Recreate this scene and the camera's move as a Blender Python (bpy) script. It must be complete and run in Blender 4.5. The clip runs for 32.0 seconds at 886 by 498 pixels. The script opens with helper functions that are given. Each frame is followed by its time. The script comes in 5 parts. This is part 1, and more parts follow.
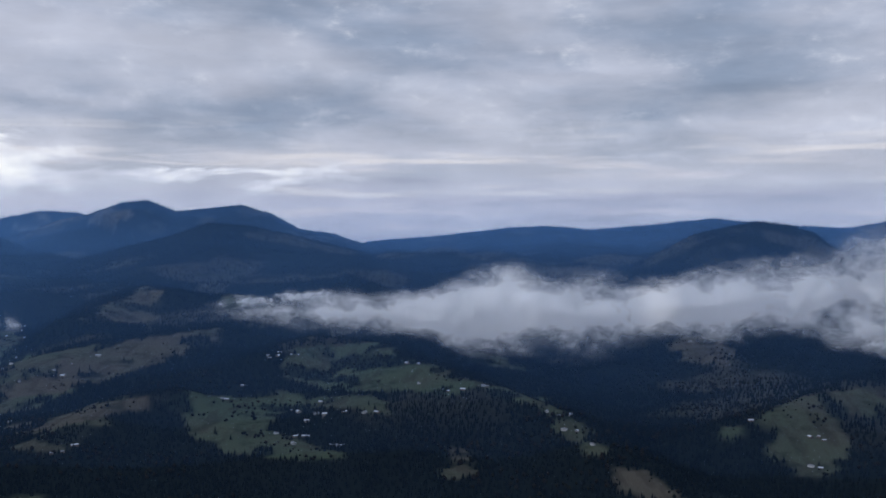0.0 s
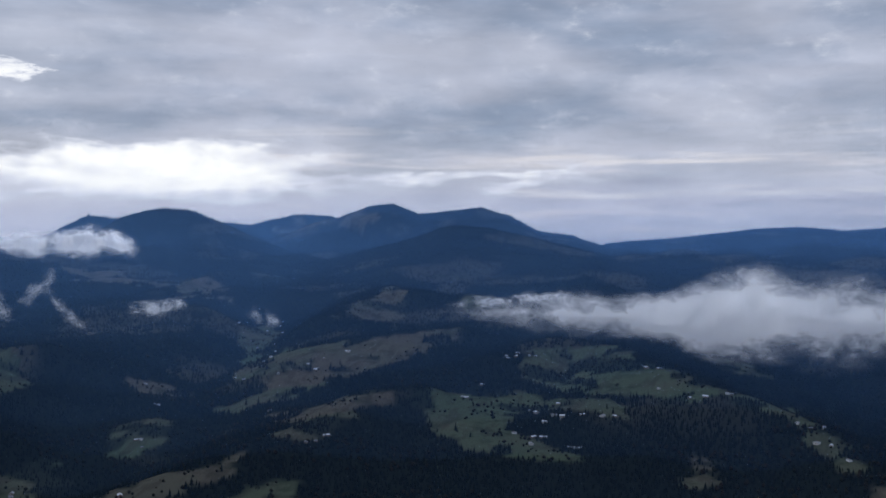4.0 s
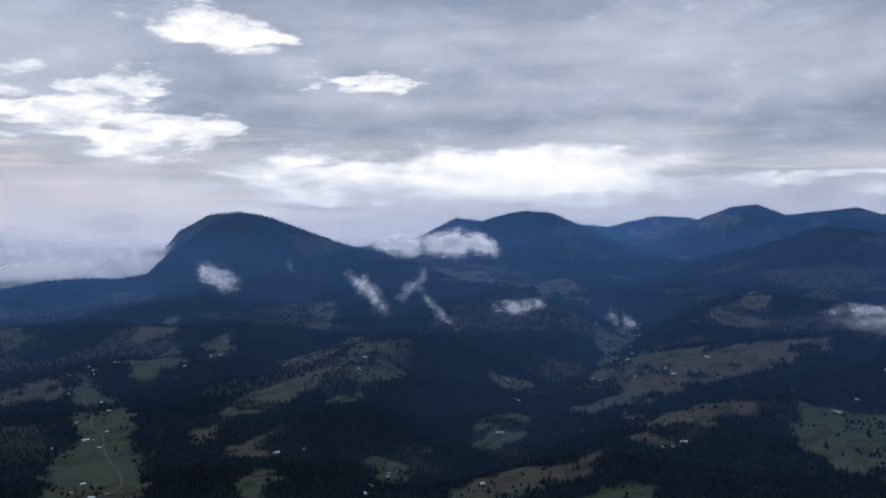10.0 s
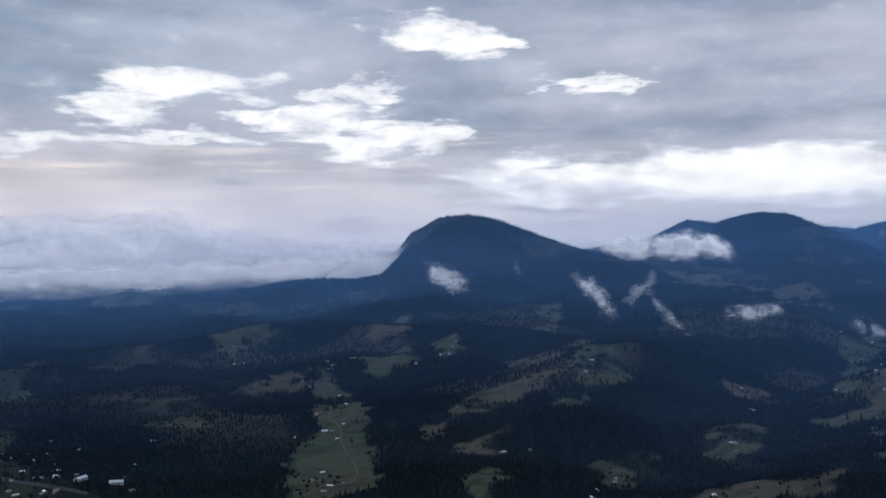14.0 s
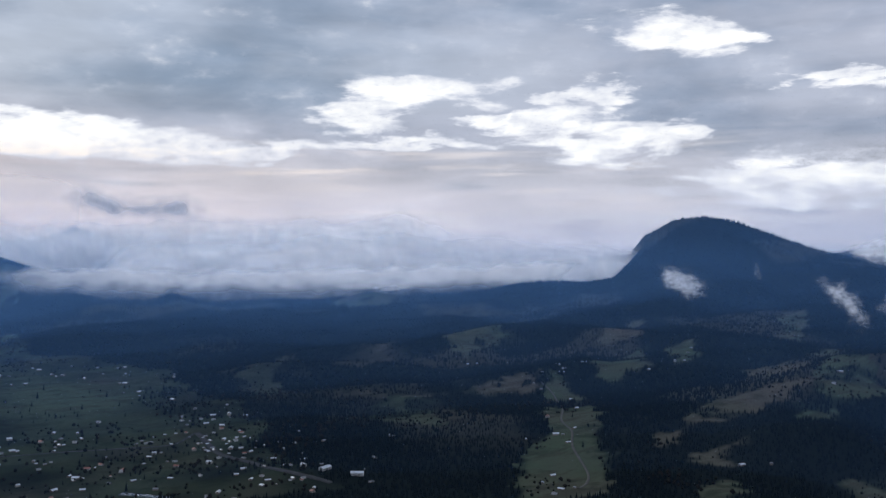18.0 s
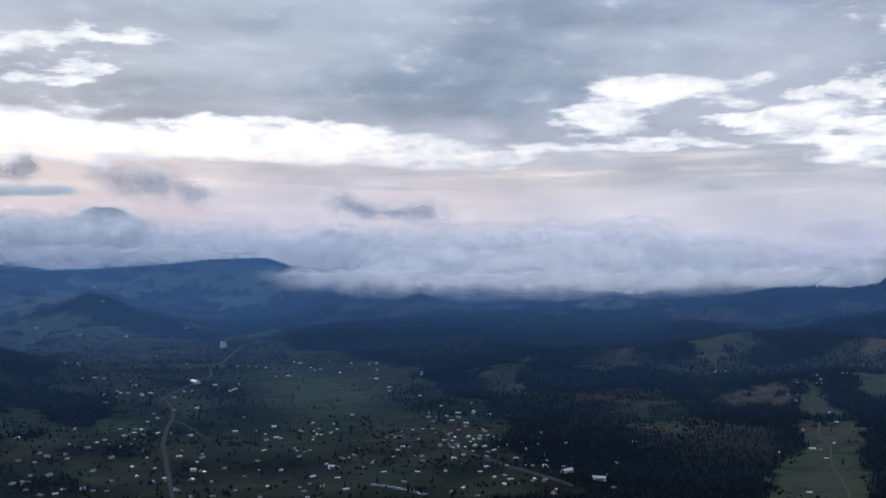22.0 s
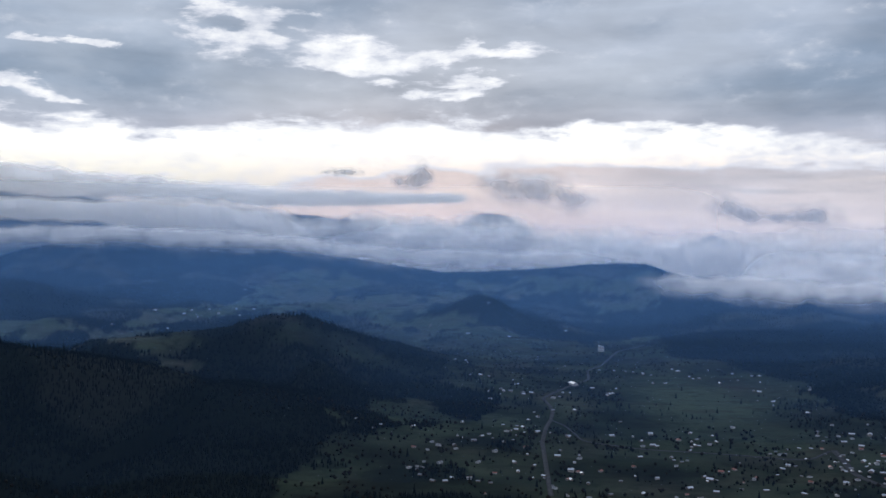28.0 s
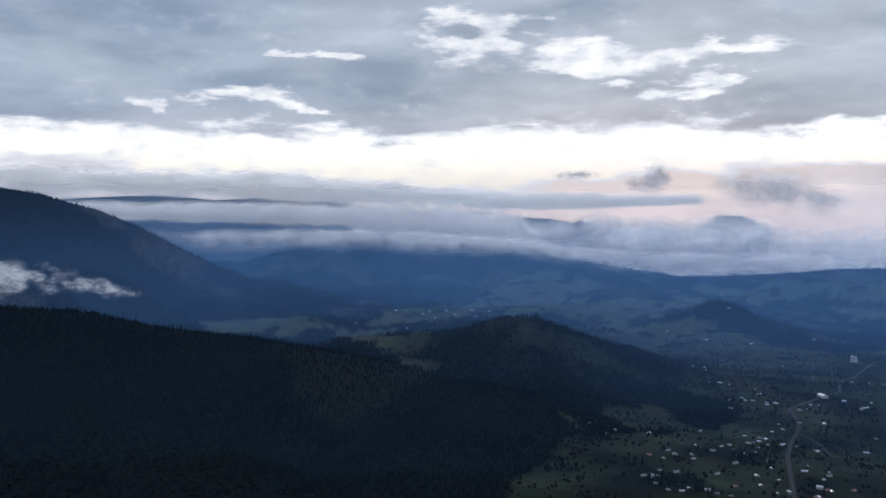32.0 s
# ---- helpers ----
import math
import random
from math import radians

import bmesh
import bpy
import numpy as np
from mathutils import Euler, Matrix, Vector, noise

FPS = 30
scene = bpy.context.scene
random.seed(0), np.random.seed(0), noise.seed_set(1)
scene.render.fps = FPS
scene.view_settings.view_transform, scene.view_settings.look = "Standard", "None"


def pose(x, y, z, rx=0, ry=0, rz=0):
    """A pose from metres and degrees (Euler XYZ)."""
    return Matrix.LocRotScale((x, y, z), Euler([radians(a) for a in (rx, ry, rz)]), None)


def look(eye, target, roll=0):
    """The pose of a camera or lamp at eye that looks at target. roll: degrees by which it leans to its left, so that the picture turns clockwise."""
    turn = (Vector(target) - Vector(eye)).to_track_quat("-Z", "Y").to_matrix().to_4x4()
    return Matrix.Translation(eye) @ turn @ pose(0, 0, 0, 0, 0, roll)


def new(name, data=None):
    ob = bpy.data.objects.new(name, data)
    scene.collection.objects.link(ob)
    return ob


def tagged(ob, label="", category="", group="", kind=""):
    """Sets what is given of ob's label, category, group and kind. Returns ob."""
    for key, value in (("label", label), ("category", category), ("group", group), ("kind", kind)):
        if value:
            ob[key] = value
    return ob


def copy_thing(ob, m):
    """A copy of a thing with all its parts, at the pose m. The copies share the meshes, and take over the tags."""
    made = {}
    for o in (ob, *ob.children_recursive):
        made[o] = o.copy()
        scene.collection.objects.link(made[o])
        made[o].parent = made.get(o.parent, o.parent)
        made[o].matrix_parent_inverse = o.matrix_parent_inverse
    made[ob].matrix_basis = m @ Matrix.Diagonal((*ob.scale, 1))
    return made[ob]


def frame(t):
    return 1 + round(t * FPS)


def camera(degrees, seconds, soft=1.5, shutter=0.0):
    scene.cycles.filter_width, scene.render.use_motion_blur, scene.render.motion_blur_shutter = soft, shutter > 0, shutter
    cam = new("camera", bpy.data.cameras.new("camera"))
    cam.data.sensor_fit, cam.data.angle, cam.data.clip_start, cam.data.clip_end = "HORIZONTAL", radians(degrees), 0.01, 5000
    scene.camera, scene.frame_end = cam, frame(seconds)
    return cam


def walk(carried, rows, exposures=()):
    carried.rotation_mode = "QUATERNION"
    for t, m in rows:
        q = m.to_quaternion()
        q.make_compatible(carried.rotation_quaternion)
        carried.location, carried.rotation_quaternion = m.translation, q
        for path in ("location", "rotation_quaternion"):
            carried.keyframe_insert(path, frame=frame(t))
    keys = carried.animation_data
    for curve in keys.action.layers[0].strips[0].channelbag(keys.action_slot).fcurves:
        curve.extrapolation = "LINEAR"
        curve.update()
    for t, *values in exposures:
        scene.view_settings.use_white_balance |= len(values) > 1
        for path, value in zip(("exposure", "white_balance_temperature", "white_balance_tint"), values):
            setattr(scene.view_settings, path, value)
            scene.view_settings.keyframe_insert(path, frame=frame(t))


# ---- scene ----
EYE = 250.0  # metres of the hovering camera above the village green
cam = camera(48.7, 32.0, soft=1.3)
# seconds, bearing to the left, tilt, roll in degrees: the camera hovers and turns
TURNS = [
    (0.0, 0.000, -1.316, 0.206),
    (0.5, 1.479, -1.332, 0.138),
    (1.0, 3.252, -1.313, 0.166),
    (1.5, 5.119, -1.281, 0.241),
    (2.0, 6.815, -1.286, 0.259),
    (2.5, 8.487, -1.293, 0.136),
    (3.0, 10.262, -1.254, 0.193),
    (3.5, 12.045, -1.242, 0.099),
    (5.5, 18.988, -1.200, 0.061),
    (6.0, 20.504, -1.185, 0.079),
    (6.5, 22.444, -1.164, 0.054),
    (7.0, 24.374, -1.154, 0.053),
    (7.5, 25.926, -1.178, 0.098),
    (8.0, 27.512, -1.170, 0.069),
    (8.5, 29.467, -1.123, -0.019),
    (9.0, 31.456, -1.129, 0.028),
    (9.5, 32.966, -1.151, -0.016),
    (10.0, 34.556, -1.108, -0.054),
    (10.5, 36.226, -1.080, -0.061),
    (11.0, 37.772, -1.077, -0.147),
    (11.5, 39.307, -1.086, -0.076),
    (12.0, 41.079, -1.041, -0.082),
    (12.5, 42.772, -1.021, -0.129),
    (13.0, 44.524, -1.010, -0.115),
    (13.5, 46.095, -0.991, -0.104),
    (14.0, 47.767, -0.975, -0.112),
    (14.5, 49.331, -0.954, -0.159),
    (16.5, 55.927, -0.867, -0.172),
    (17.0, 57.789, -0.842, -0.134),
    (17.5, 59.538, -0.819, -0.140),
    (18.0, 61.266, -0.786, -0.126),
    (18.5, 63.240, -0.764, -0.135),
    (19.0, 65.171, -0.755, -0.131),
    (19.5, 66.899, -0.717, -0.111),
    (20.0, 68.726, -0.682, -0.081),
    (20.5, 70.465, -0.675, -0.090),
    (21.0, 72.383, -0.663, -0.101),
    (21.5, 73.937, -0.631, -0.085),
    (22.0, 75.402, -0.614, -0.087),
    (22.5, 76.886, -0.611, -0.054),
    (23.0, 78.763, -0.576, -0.043),
    (23.5, 80.387, -0.560, -0.027),
    (24.0, 82.243, -0.535, -0.025),
    (24.5, 84.130, -0.495, 0.035),
    (25.0, 85.751, -0.478, 0.028),
    (25.5, 87.249, -0.463, -0.003),
    (27.5, 95.195, -0.343, 0.098),
    (28.0, 97.254, -0.319, 0.194),
    (28.5, 99.074, -0.289, 0.164),
    (29.0, 100.870, -0.270, 0.177),
    (29.5, 102.942, -0.250, 0.147),
    (30.0, 104.825, -0.242, 0.219),
    (30.5, 106.353, -0.215, 0.244),
    (31.0, 107.742, -0.224, 0.279),
    (31.5, 109.175, -0.166, 0.118),
    (32.0, 110.869, -0.190, 0.210),
]
walk(cam, [(t, pose(0, 0, EYE, 0, 0, yaw) @ pose(0, 0, 0, 90 + tilt) @ pose(0, 0, 0, 0, 0, roll)) for t, yaw, tilt, roll in TURNS])

# ---- sky: an overcast evening with bright breaks low in the cloud ----
world = bpy.data.worlds.new("evening_sky")
scene.world = world
world.use_nodes = True
wt = world.node_tree
wt.nodes.clear()


def link(tree, value, socket):
    if isinstance(value, bpy.types.NodeSocket):
        tree.links.new(value, socket)
    else:
        socket.default_value = value


def calc(tree, op, a, b=0.0, c=0.0):
    n = tree.nodes.new("ShaderNodeMath")
    n.operation = op
    for v, s in zip((a, b, c), n.inputs):
        link(tree, v, s)
    return n.outputs[0]


def ramp01(tree, v, lo, hi):
    n = tree.nodes.new("ShaderNodeMapRange")
    n.interpolation_type = "SMOOTHSTEP"
    link(tree, v, n.inputs[0])
    n.inputs[1].default_value, n.inputs[2].default_value = lo, hi
    return n.outputs[0]


def blend(tree, fac, a, b, mode="MIX"):
    n = tree.nodes.new("ShaderNodeMix")
    n.data_type, n.blend_type, n.clamp_result = "RGBA", mode, False
    for v, s in ((fac, n.inputs[0]), (a, n.inputs[6]), (b, n.inputs[7])):
        link(tree, (*v, 1.0) if isinstance(v, tuple) and len(v) == 3 else v, s)
    return n.outputs[2]


def noisy(tree, vec, scale, detail=6.0, rough=0.55, distort=0.0, colour=False):
    n = tree.nodes.new("ShaderNodeTexNoise")
    if vec is not None:
        tree.links.new(vec, n.inputs["Vector"])
    n.inputs["Scale"].default_value, n.inputs["Detail"].default_value = scale, detail
    n.inputs["Roughness"].default_value, n.inputs["Distortion"].default_value = rough, distort
    return n.outputs["Color" if colour else 0]


def vec3(tree, x, y, z):
    n = tree.nodes.new("ShaderNodeCombineXYZ")
    for v, s in zip((x, y, z), n.inputs):
        link(tree, v, s)
    return n.outputs[0]


way = wt.nodes.new("ShaderNodeTexCoord").outputs["Generated"]
part_xyz = wt.nodes.new("ShaderNodeSeparateXYZ")
wt.links.new(way, part_xyz.inputs[0])
dx, dy, dz = part_xyz.outputs
bearing = calc(wt, "MULTIPLY", calc(wt, "ARCTAN2", calc(wt, "MULTIPLY", dx, -1.0), dy), 57.2958)
lift = calc(wt, "MULTIPLY", calc(wt, "ARCSINE", dz), 57.2958)

# the cloud deck, as it lies overhead
deck_z = calc(wt, "ADD", calc(wt, "MAXIMUM", dz, 0.0), 0.16)
deck = vec3(wt, calc(wt, "DIVIDE", dx, deck_z), calc(wt, "DIVIDE", dy, deck_z), 0.0)
broad = noisy(wt, deck, 0.9, 6.0, 0.5, 0.2)
fine = noisy(wt, vec3(wt, calc(wt, "MULTIPLY", bearing, 0.2), calc(wt, "MULTIPLY", lift, 0.46), 11.0), 1.0, 6.0, 0.52, 0.2)
bands = noisy(wt, vec3(wt, calc(wt, "MULTIPLY", bearing, 0.09), calc(wt, "MULTIPLY", lift, 0.25), 3.0), 1.0, 5.0, 0.5, 0.2)

ragged_deck = noisy(wt, vec3(wt, calc(wt, "MULTIPLY", bearing, 0.12), calc(wt, "MULTIPLY", lift, 0.85), 41.0), 1.0, 6.0, 0.5, 0.3)

# where the deck breaks: (bearing, elevation, half width, half height, strength)
BREAKS = [
    (47.9, 11.7, 3.6, 0.86, 1.2), (45.3, 11.1, 1.8, 0.66, 0.9), (39.1, 8.5, 1.7, 0.33, 1.1), (52.4, 8.1, 1.7, 0.66, 1.0),
    (55.2, 6.8, 2.2, 0.66, 1.0), (57.8, 6.6, 1.2, 0.46, 0.9), (54.0, 5.3, 3.3, 0.66, 1.1), (48.9, 5.5, 1.6, 1.19, 1.1),
    (31.4, 3.7, 8.5, 1.15, 1.3), (42.6, 3.4, 5.3, 0.6, 1.0), (25.5, 3.1, 4.6, 0.46, 0.7), (35.0, 2.3, 12.0, 0.7, 0.75),
    (12.0, 2.9, 7.0, 0.4, 0.75), (62.9, 8.2, 4.0, 0.86, 1.1), (65.2, 7.0, 2.5, 0.86, 1.0), (63.9, 5.2, 3.6, 0.4, 0.8),
    (70.8, 5.0, 3.3, 0.5, 0.8),
]
BREAKS += [
    (84.3, 5.4, 9.9, 0.99, 1.3), (87.3, 6.4, 4.6, 0.53, 0.8), (102.7, 10.6, 3.6, 0.79, 1.1), (96.8, 9.2, 2.2, 0.53, 1.0),
    (95.5, 11.0, 3.3, 0.53, 1.1), (109.0, 12.4, 2.0, 1.19, 0.8), (119.2, 10.6, 1.3, 0.33, 0.9), (122.6, 8.3, 2.3, 0.6, 1.0),
    (127.5, 8.1, 1.2, 0.4, 0.8), (118.9, 8.0, 1.8, 0.33, 0.8), (125.0, 5.3, 12.0, 1.3, 1.25), (110.9, 5.0, 12.0, 1.45, 1.3),
    (97.7, 5.5, 11.0, 1.4, 1.25), (142.0, 5.3, 10.0, 1.2, 1.1),
]
shift = noisy(wt, vec3(wt, calc(wt, "MULTIPLY", bearing, 0.2), calc(wt, "MULTIPLY", lift, 0.7), 7.0), 1.0, 6.0, 0.55, 0.2, True)
part_shift = wt.nodes.new("ShaderNodeSeparateColor")
wt.links.new(shift, part_shift.inputs[0])
wob_b = calc(wt, "MULTIPLY_ADD", calc(wt, "SUBTRACT", part_shift.outputs[0], 0.5), 15.0, bearing)
wob_l = calc(wt, "MULTIPLY_ADD", calc(wt, "SUBTRACT", part_shift.outputs[1], 0.5), 4.2, lift)
gap = 0.0
for pb, pl, hb, hl, force in BREAKS:
    u = calc(wt, "MULTIPLY", calc(wt, "SUBTRACT", wob_b, pb), 1.0 / hb)
    v = calc(wt, "MULTIPLY", calc(wt, "SUBTRACT", wob_l, pl), 1.0 / hl)
    q = calc(wt, "MULTIPLY_ADD", u, u, calc(wt, "MULTIPLY", v, v))
    bell = calc(wt, "EXPONENT", calc(wt, "MULTIPLY", calc(wt, "MULTIPLY", q, q), -0.68))
    gap = calc(wt, "MULTIPLY_ADD", bell, force, gap)
puffs = noisy(wt, vec3(wt, calc(wt, "MULTIPLY", bearing, 0.6), calc(wt, "MULTIPLY", lift, 1.15), 29.0), 1.0, 8.0, 0.58, 0.1)
near_break = calc(wt, "MULTIPLY_ADD", ramp01(wt, gap, 0.0, 0.2), 0.6, 0.4)
gap = calc(wt, "MINIMUM", gap, 1.45)
gap = calc(wt, "ADD", gap, calc(wt, "MULTIPLY", calc(wt, "SUBTRACT", fine, 0.5), 1.5))
halo = calc(wt, "MULTIPLY", ramp01(wt, gap, -0.05, 0.75), near_break)
gap = calc(wt, "ADD", gap, calc(wt, "MULTIPLY", calc(wt, "SUBTRACT", puffs, 0.5), 2.2))

sky = wt.nodes.new("ShaderNodeTexSky")
sky.sky_type, sky.sun_disc = "NISHITA", False
sky.sun_elevation, sky.sun_rotation = radians(4.0), radians(-98.0)
clear = blend(wt, 1.0, sky.outputs[0], (0.10, 0.10, 0.10), "MULTIPLY")

grey = blend(wt, ramp01(wt, broad, 0.36, 0.66), (0.275, 0.34, 0.475), (0.485, 0.525, 0.66))
grey = blend(wt, calc(wt, "MULTIPLY", ramp01(wt, bands, 0.40, 0.70), 0.75), grey, (0.54, 0.575, 0.70))
grey = blend(wt, calc(wt, "MULTIPLY", ramp01(wt, bands, 0.50, 0.30), 0.6), grey, (0.235, 0.31, 0.45))
# thin veil near the horizon, warmer to the west
low = ramp01(wt, lift, 6.5, 1.0)
west = ramp01(wt, bearing, 25.0, 95.0)
grey = blend(wt, calc(wt, "MULTIPLY", low, 0.75), grey, blend(wt, west, blend(wt, ramp01(wt, bearing, 5.0, 24.0), (0.64, 0.66, 0.76), (0.76, 0.76, 0.83)), (0.94, 0.84, 0.82)))
streak = noisy(wt, vec3(wt, calc(wt, "MULTIPLY", bearing, 0.07), calc(wt, "MULTIPLY", lift, 0.9), 19.0), 1.0, 7.0, 0.6, 0.2)
near_low = ramp01(wt, lift, 7.0, 3.0)
grey = blend(wt, calc(wt, "MULTIPLY", near_low, calc(wt, "MULTIPLY", ramp01(wt, streak, 0.50, 0.68), 0.8)), grey, blend(wt, west, (0.82, 0.80, 0.84), (1.0, 0.90, 0.86)))
grey = blend(wt, calc(wt, "MULTIPLY", near_low, calc(wt, "MULTIPLY", ramp01(wt, streak, 0.46, 0.30), 0.6)), grey, (0.40, 0.44, 0.55))
grey = blend(wt, 0.06, grey, clear)
high_west = calc(wt, "MULTIPLY", west, ramp01(wt, lift, 5.0, 9.0))
grey = blend(wt, high_west, grey, (0.90, 0.985, 1.0), "MULTIPLY")
mottle = calc(wt, "MULTIPLY_ADD", calc(wt, "ADD", fine, calc(wt, "MULTIPLY", ragged_deck, 0.8)), 0.40, 0.64)
grey = blend(wt, 1.0, grey, vec3(wt, mottle, mottle, mottle), "MULTIPLY")
grey = blend(wt, calc(wt, "MULTIPLY", halo, 0.55), grey, (0.72, 0.76, 0.86))
warm = blend(wt, ramp01(wt, bearing, 96.0, 114.0), (1.02, 0.88, 0.81), (1.02, 0.96, 0.84))
open_sky = blend(wt, calc(wt, "MULTIPLY", ramp01(wt, lift, 6.0, 3.4), ramp01(wt, bearing, 55.0, 85.0)), (1.12, 1.13, 1.11), warm)
grey = blend(wt, calc(wt, "MULTIPLY", near_break, calc(wt, "MULTIPLY", ramp01(wt, gap, 0.05, 0.85), 0.65)), grey, (0.80, 0.83, 0.93))
sky_all = blend(wt, ramp01(wt, gap, 0.35, 1.75), grey, open_sky)
rise = calc(wt, "MULTIPLY_ADD", ramp01(wt, lift, 16.0, 45.0), 0.45, 1.0)
sky_all = blend(wt, 1.0, sky_all, vec3(wt, rise, rise, rise), "MULTIPLY")
haze_low = blend(wt, ramp01(wt, lift, -0.3, -2.5), sky_all, (0.20, 0.25, 0.36))
back = wt.nodes.new("ShaderNodeBackground")
wt.links.new(haze_low, back.inputs[0])
back.inputs[1].default_value = 1.0
wt.links.new(back.outputs[0], wt.nodes.new("ShaderNodeOutputWorld").inputs[0])

# the sun is behind the cloud in the west: wide and weak
sun = new("sun", bpy.data.lights.new("sun", "SUN"))
sun.data.energy, sun.data.angle, sun.data.color = 0.8, radians(25), (1.0, 0.96, 0.92)
sun.matrix_world = look((0, 0, 0), (math.sin(radians(98)) * 1.0, -math.cos(radians(98)), -0.35))

# ---- materials ----
def material(name):
    m = bpy.data.materials.new(name)
    m.use_nodes = True
    t = m.node_tree
    t.nodes.clear()
    return m, t


def finish(t, shader):
    t.links.new(shader, t.nodes.new("ShaderNodeOutputMaterial").inputs[0])


def surface(t, colour, rough=0.8, metal=0.0, bump=None, depth=0.1, spec=0.3):
    b = t.nodes.new("ShaderNodeBsdfPrincipled")
    link(t, (*colour, 1.0) if isinstance(colour, tuple) and len(colour) == 3 else colour, b.inputs["Base Color"])
    link(t, rough, b.inputs["Roughness"])
    b.inputs["Metallic"].default_value = metal
    b.inputs["Specular IOR Level"].default_value = spec
    if bump is not None:
        n = t.nodes.new("ShaderNodeBump")
        n.inputs["Distance"].default_value = depth
        t.links.new(bump, n.inputs["Height"])
        t.links.new(n.outputs[0], b.inputs["Normal"])
    return b.outputs[0]


def place(t):
    return t.nodes.new("ShaderNodeTexCoord").outputs["Object"]


def attribute(t, name):
    n = t.nodes.new("ShaderNodeAttribute")
    n.attribute_name = name
    return n.outputs["Fac"]


def random_of(t, island=False):
    if island:
        return t.nodes.new("ShaderNodeNewGeometry").outputs["Random Per Island"]
    return t.nodes.new("ShaderNodeObjectInfo").outputs["Random"]


def part_of(t, vec, k):
    n = t.nodes.new("ShaderNodeSeparateXYZ")
    t.links.new(vec, n.inputs[0])
    return n.outputs[k]


def make_ground():
    m, t = material("hillside")
    p = place(t)
    patch, grain, spots = noisy(t, p, 0.006, 5), noisy(t, p, 0.09, 6, 0.6), noisy(t, p, 0.03, 4, 0.6)
    withered = calc(t, "ADD", attribute(t, "dry"), calc(t, "MULTIPLY_ADD", patch, 1.6, -0.8))
    grass = blend(t, ramp01(t, withered, 0.1, 0.9), (0.047, 0.063, 0.037), (0.072, 0.063, 0.046))
    grass = blend(t, calc(t, "MULTIPLY", ramp01(t, spots, 0.5, 0.68), 0.6), grass, (0.019, 0.025, 0.016))
    grass = blend(t, calc(t, "MULTIPLY", ramp01(t, grain, 0.5, 0.75), 0.4), grass, (0.064, 0.069, 0.043))
    furrow = noisy(t, vec3(t, calc(t, "MULTIPLY", part_of(t, p, 0), 0.05), calc(t, "MULTIPLY", part_of(t, p, 1), 0.012), 0.0), 1.0, 4, 0.6)
    grass = blend(t, calc(t, "MULTIPLY", ramp01(t, furrow, 0.5, 0.62), 0.45), grass, (0.029, 0.026, 0.019))
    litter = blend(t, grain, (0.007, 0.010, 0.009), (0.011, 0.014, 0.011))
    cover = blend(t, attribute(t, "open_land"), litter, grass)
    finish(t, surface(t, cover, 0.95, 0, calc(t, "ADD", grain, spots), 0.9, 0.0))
    return m


def make_foliage(name, dark, light):
    m, t = material(name)
    tone = random_of(t, True)
    grain = noisy(t, place(t), 0.5, 4, 0.65)
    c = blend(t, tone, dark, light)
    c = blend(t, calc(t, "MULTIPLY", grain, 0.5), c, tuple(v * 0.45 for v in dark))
    finish(t, surface(t, c, 0.9, 0, None, 0, 0.0))
    return m


def make_mist(name, colour, scale, strength=1.0, edge=0.0, lo=0.1, hi=0.6, stretch=0.45, relief=0.0):
    """See-through faces for vapour: normals forced up so all the sky above lights them, torn where the body is thin."""
    m, t = material(name)
    up = vec3(t, 0.0, 0.0, 1.0)
    down = vec3(t, 0.0, 0.0, -1.0)
    a, b = t.nodes.new("ShaderNodeBsdfDiffuse"), t.nodes.new("ShaderNodeBsdfTranslucent")
    a.inputs[0].default_value = b.inputs[0].default_value = (*colour, 1.0)
    body = thick = attribute(t, "thickness")
    if edge:
        lay = vec3(t, calc(t, "MULTIPLY", attribute(t, "along"), stretch), attribute(t, "rise"), attribute(t, "seed"))
        wisps = noisy(t, lay, scale, 8, 0.58, 0.6)
        torn = noisy(t, lay, scale * 3.3, 7, 0.62, 0.9)
        shred = calc(t, "ADD", calc(t, "MULTIPLY", wisps, 0.62), calc(t, "MULTIPLY", torn, 0.38))
        dense = calc(t, "MULTIPLY_ADD", calc(t, "SUBTRACT", shred, 0.5), edge, thick)
        body = calc(t, "MULTIPLY", ramp01(t, dense, lo, hi), ramp01(t, thick, 0.0, 0.2))
        if relief:
            n = t.nodes.new("ShaderNodeBump")
            n.inputs["Distance"].default_value, n.inputs["Strength"].default_value = relief, 0.6
            t.links.new(shred, n.inputs["Height"])
            t.links.new(up, n.inputs["Normal"])
            up = n.outputs[0]
    t.links.new(up, a.inputs["Normal"])
    t.links.new(down, b.inputs["Normal"])
    both = t.nodes.new("ShaderNodeAddShader")
    t.links.new(a.outputs[0], both.inputs[0])
    t.links.new(b.outputs[0], both.inputs[1])
    cover = calc(t, "MULTIPLY", body, strength)
    if edge:  # each bank has a near and a far face
        cover = calc(t, "SUBTRACT", 1.0, calc(t, "SQRT", calc(t, "SUBTRACT", 1.0, cover)))
    mix = t.nodes.new("ShaderNodeMixShader")
    t.links.new(cover, mix.inputs[0])
    t.links.new(t.nodes.new("ShaderNodeBsdfTransparent").outputs[0], mix.inputs[1])
    t.links.new(both.outputs[0], mix.inputs[2])
    finish(t, mix.outputs[0])
    return m


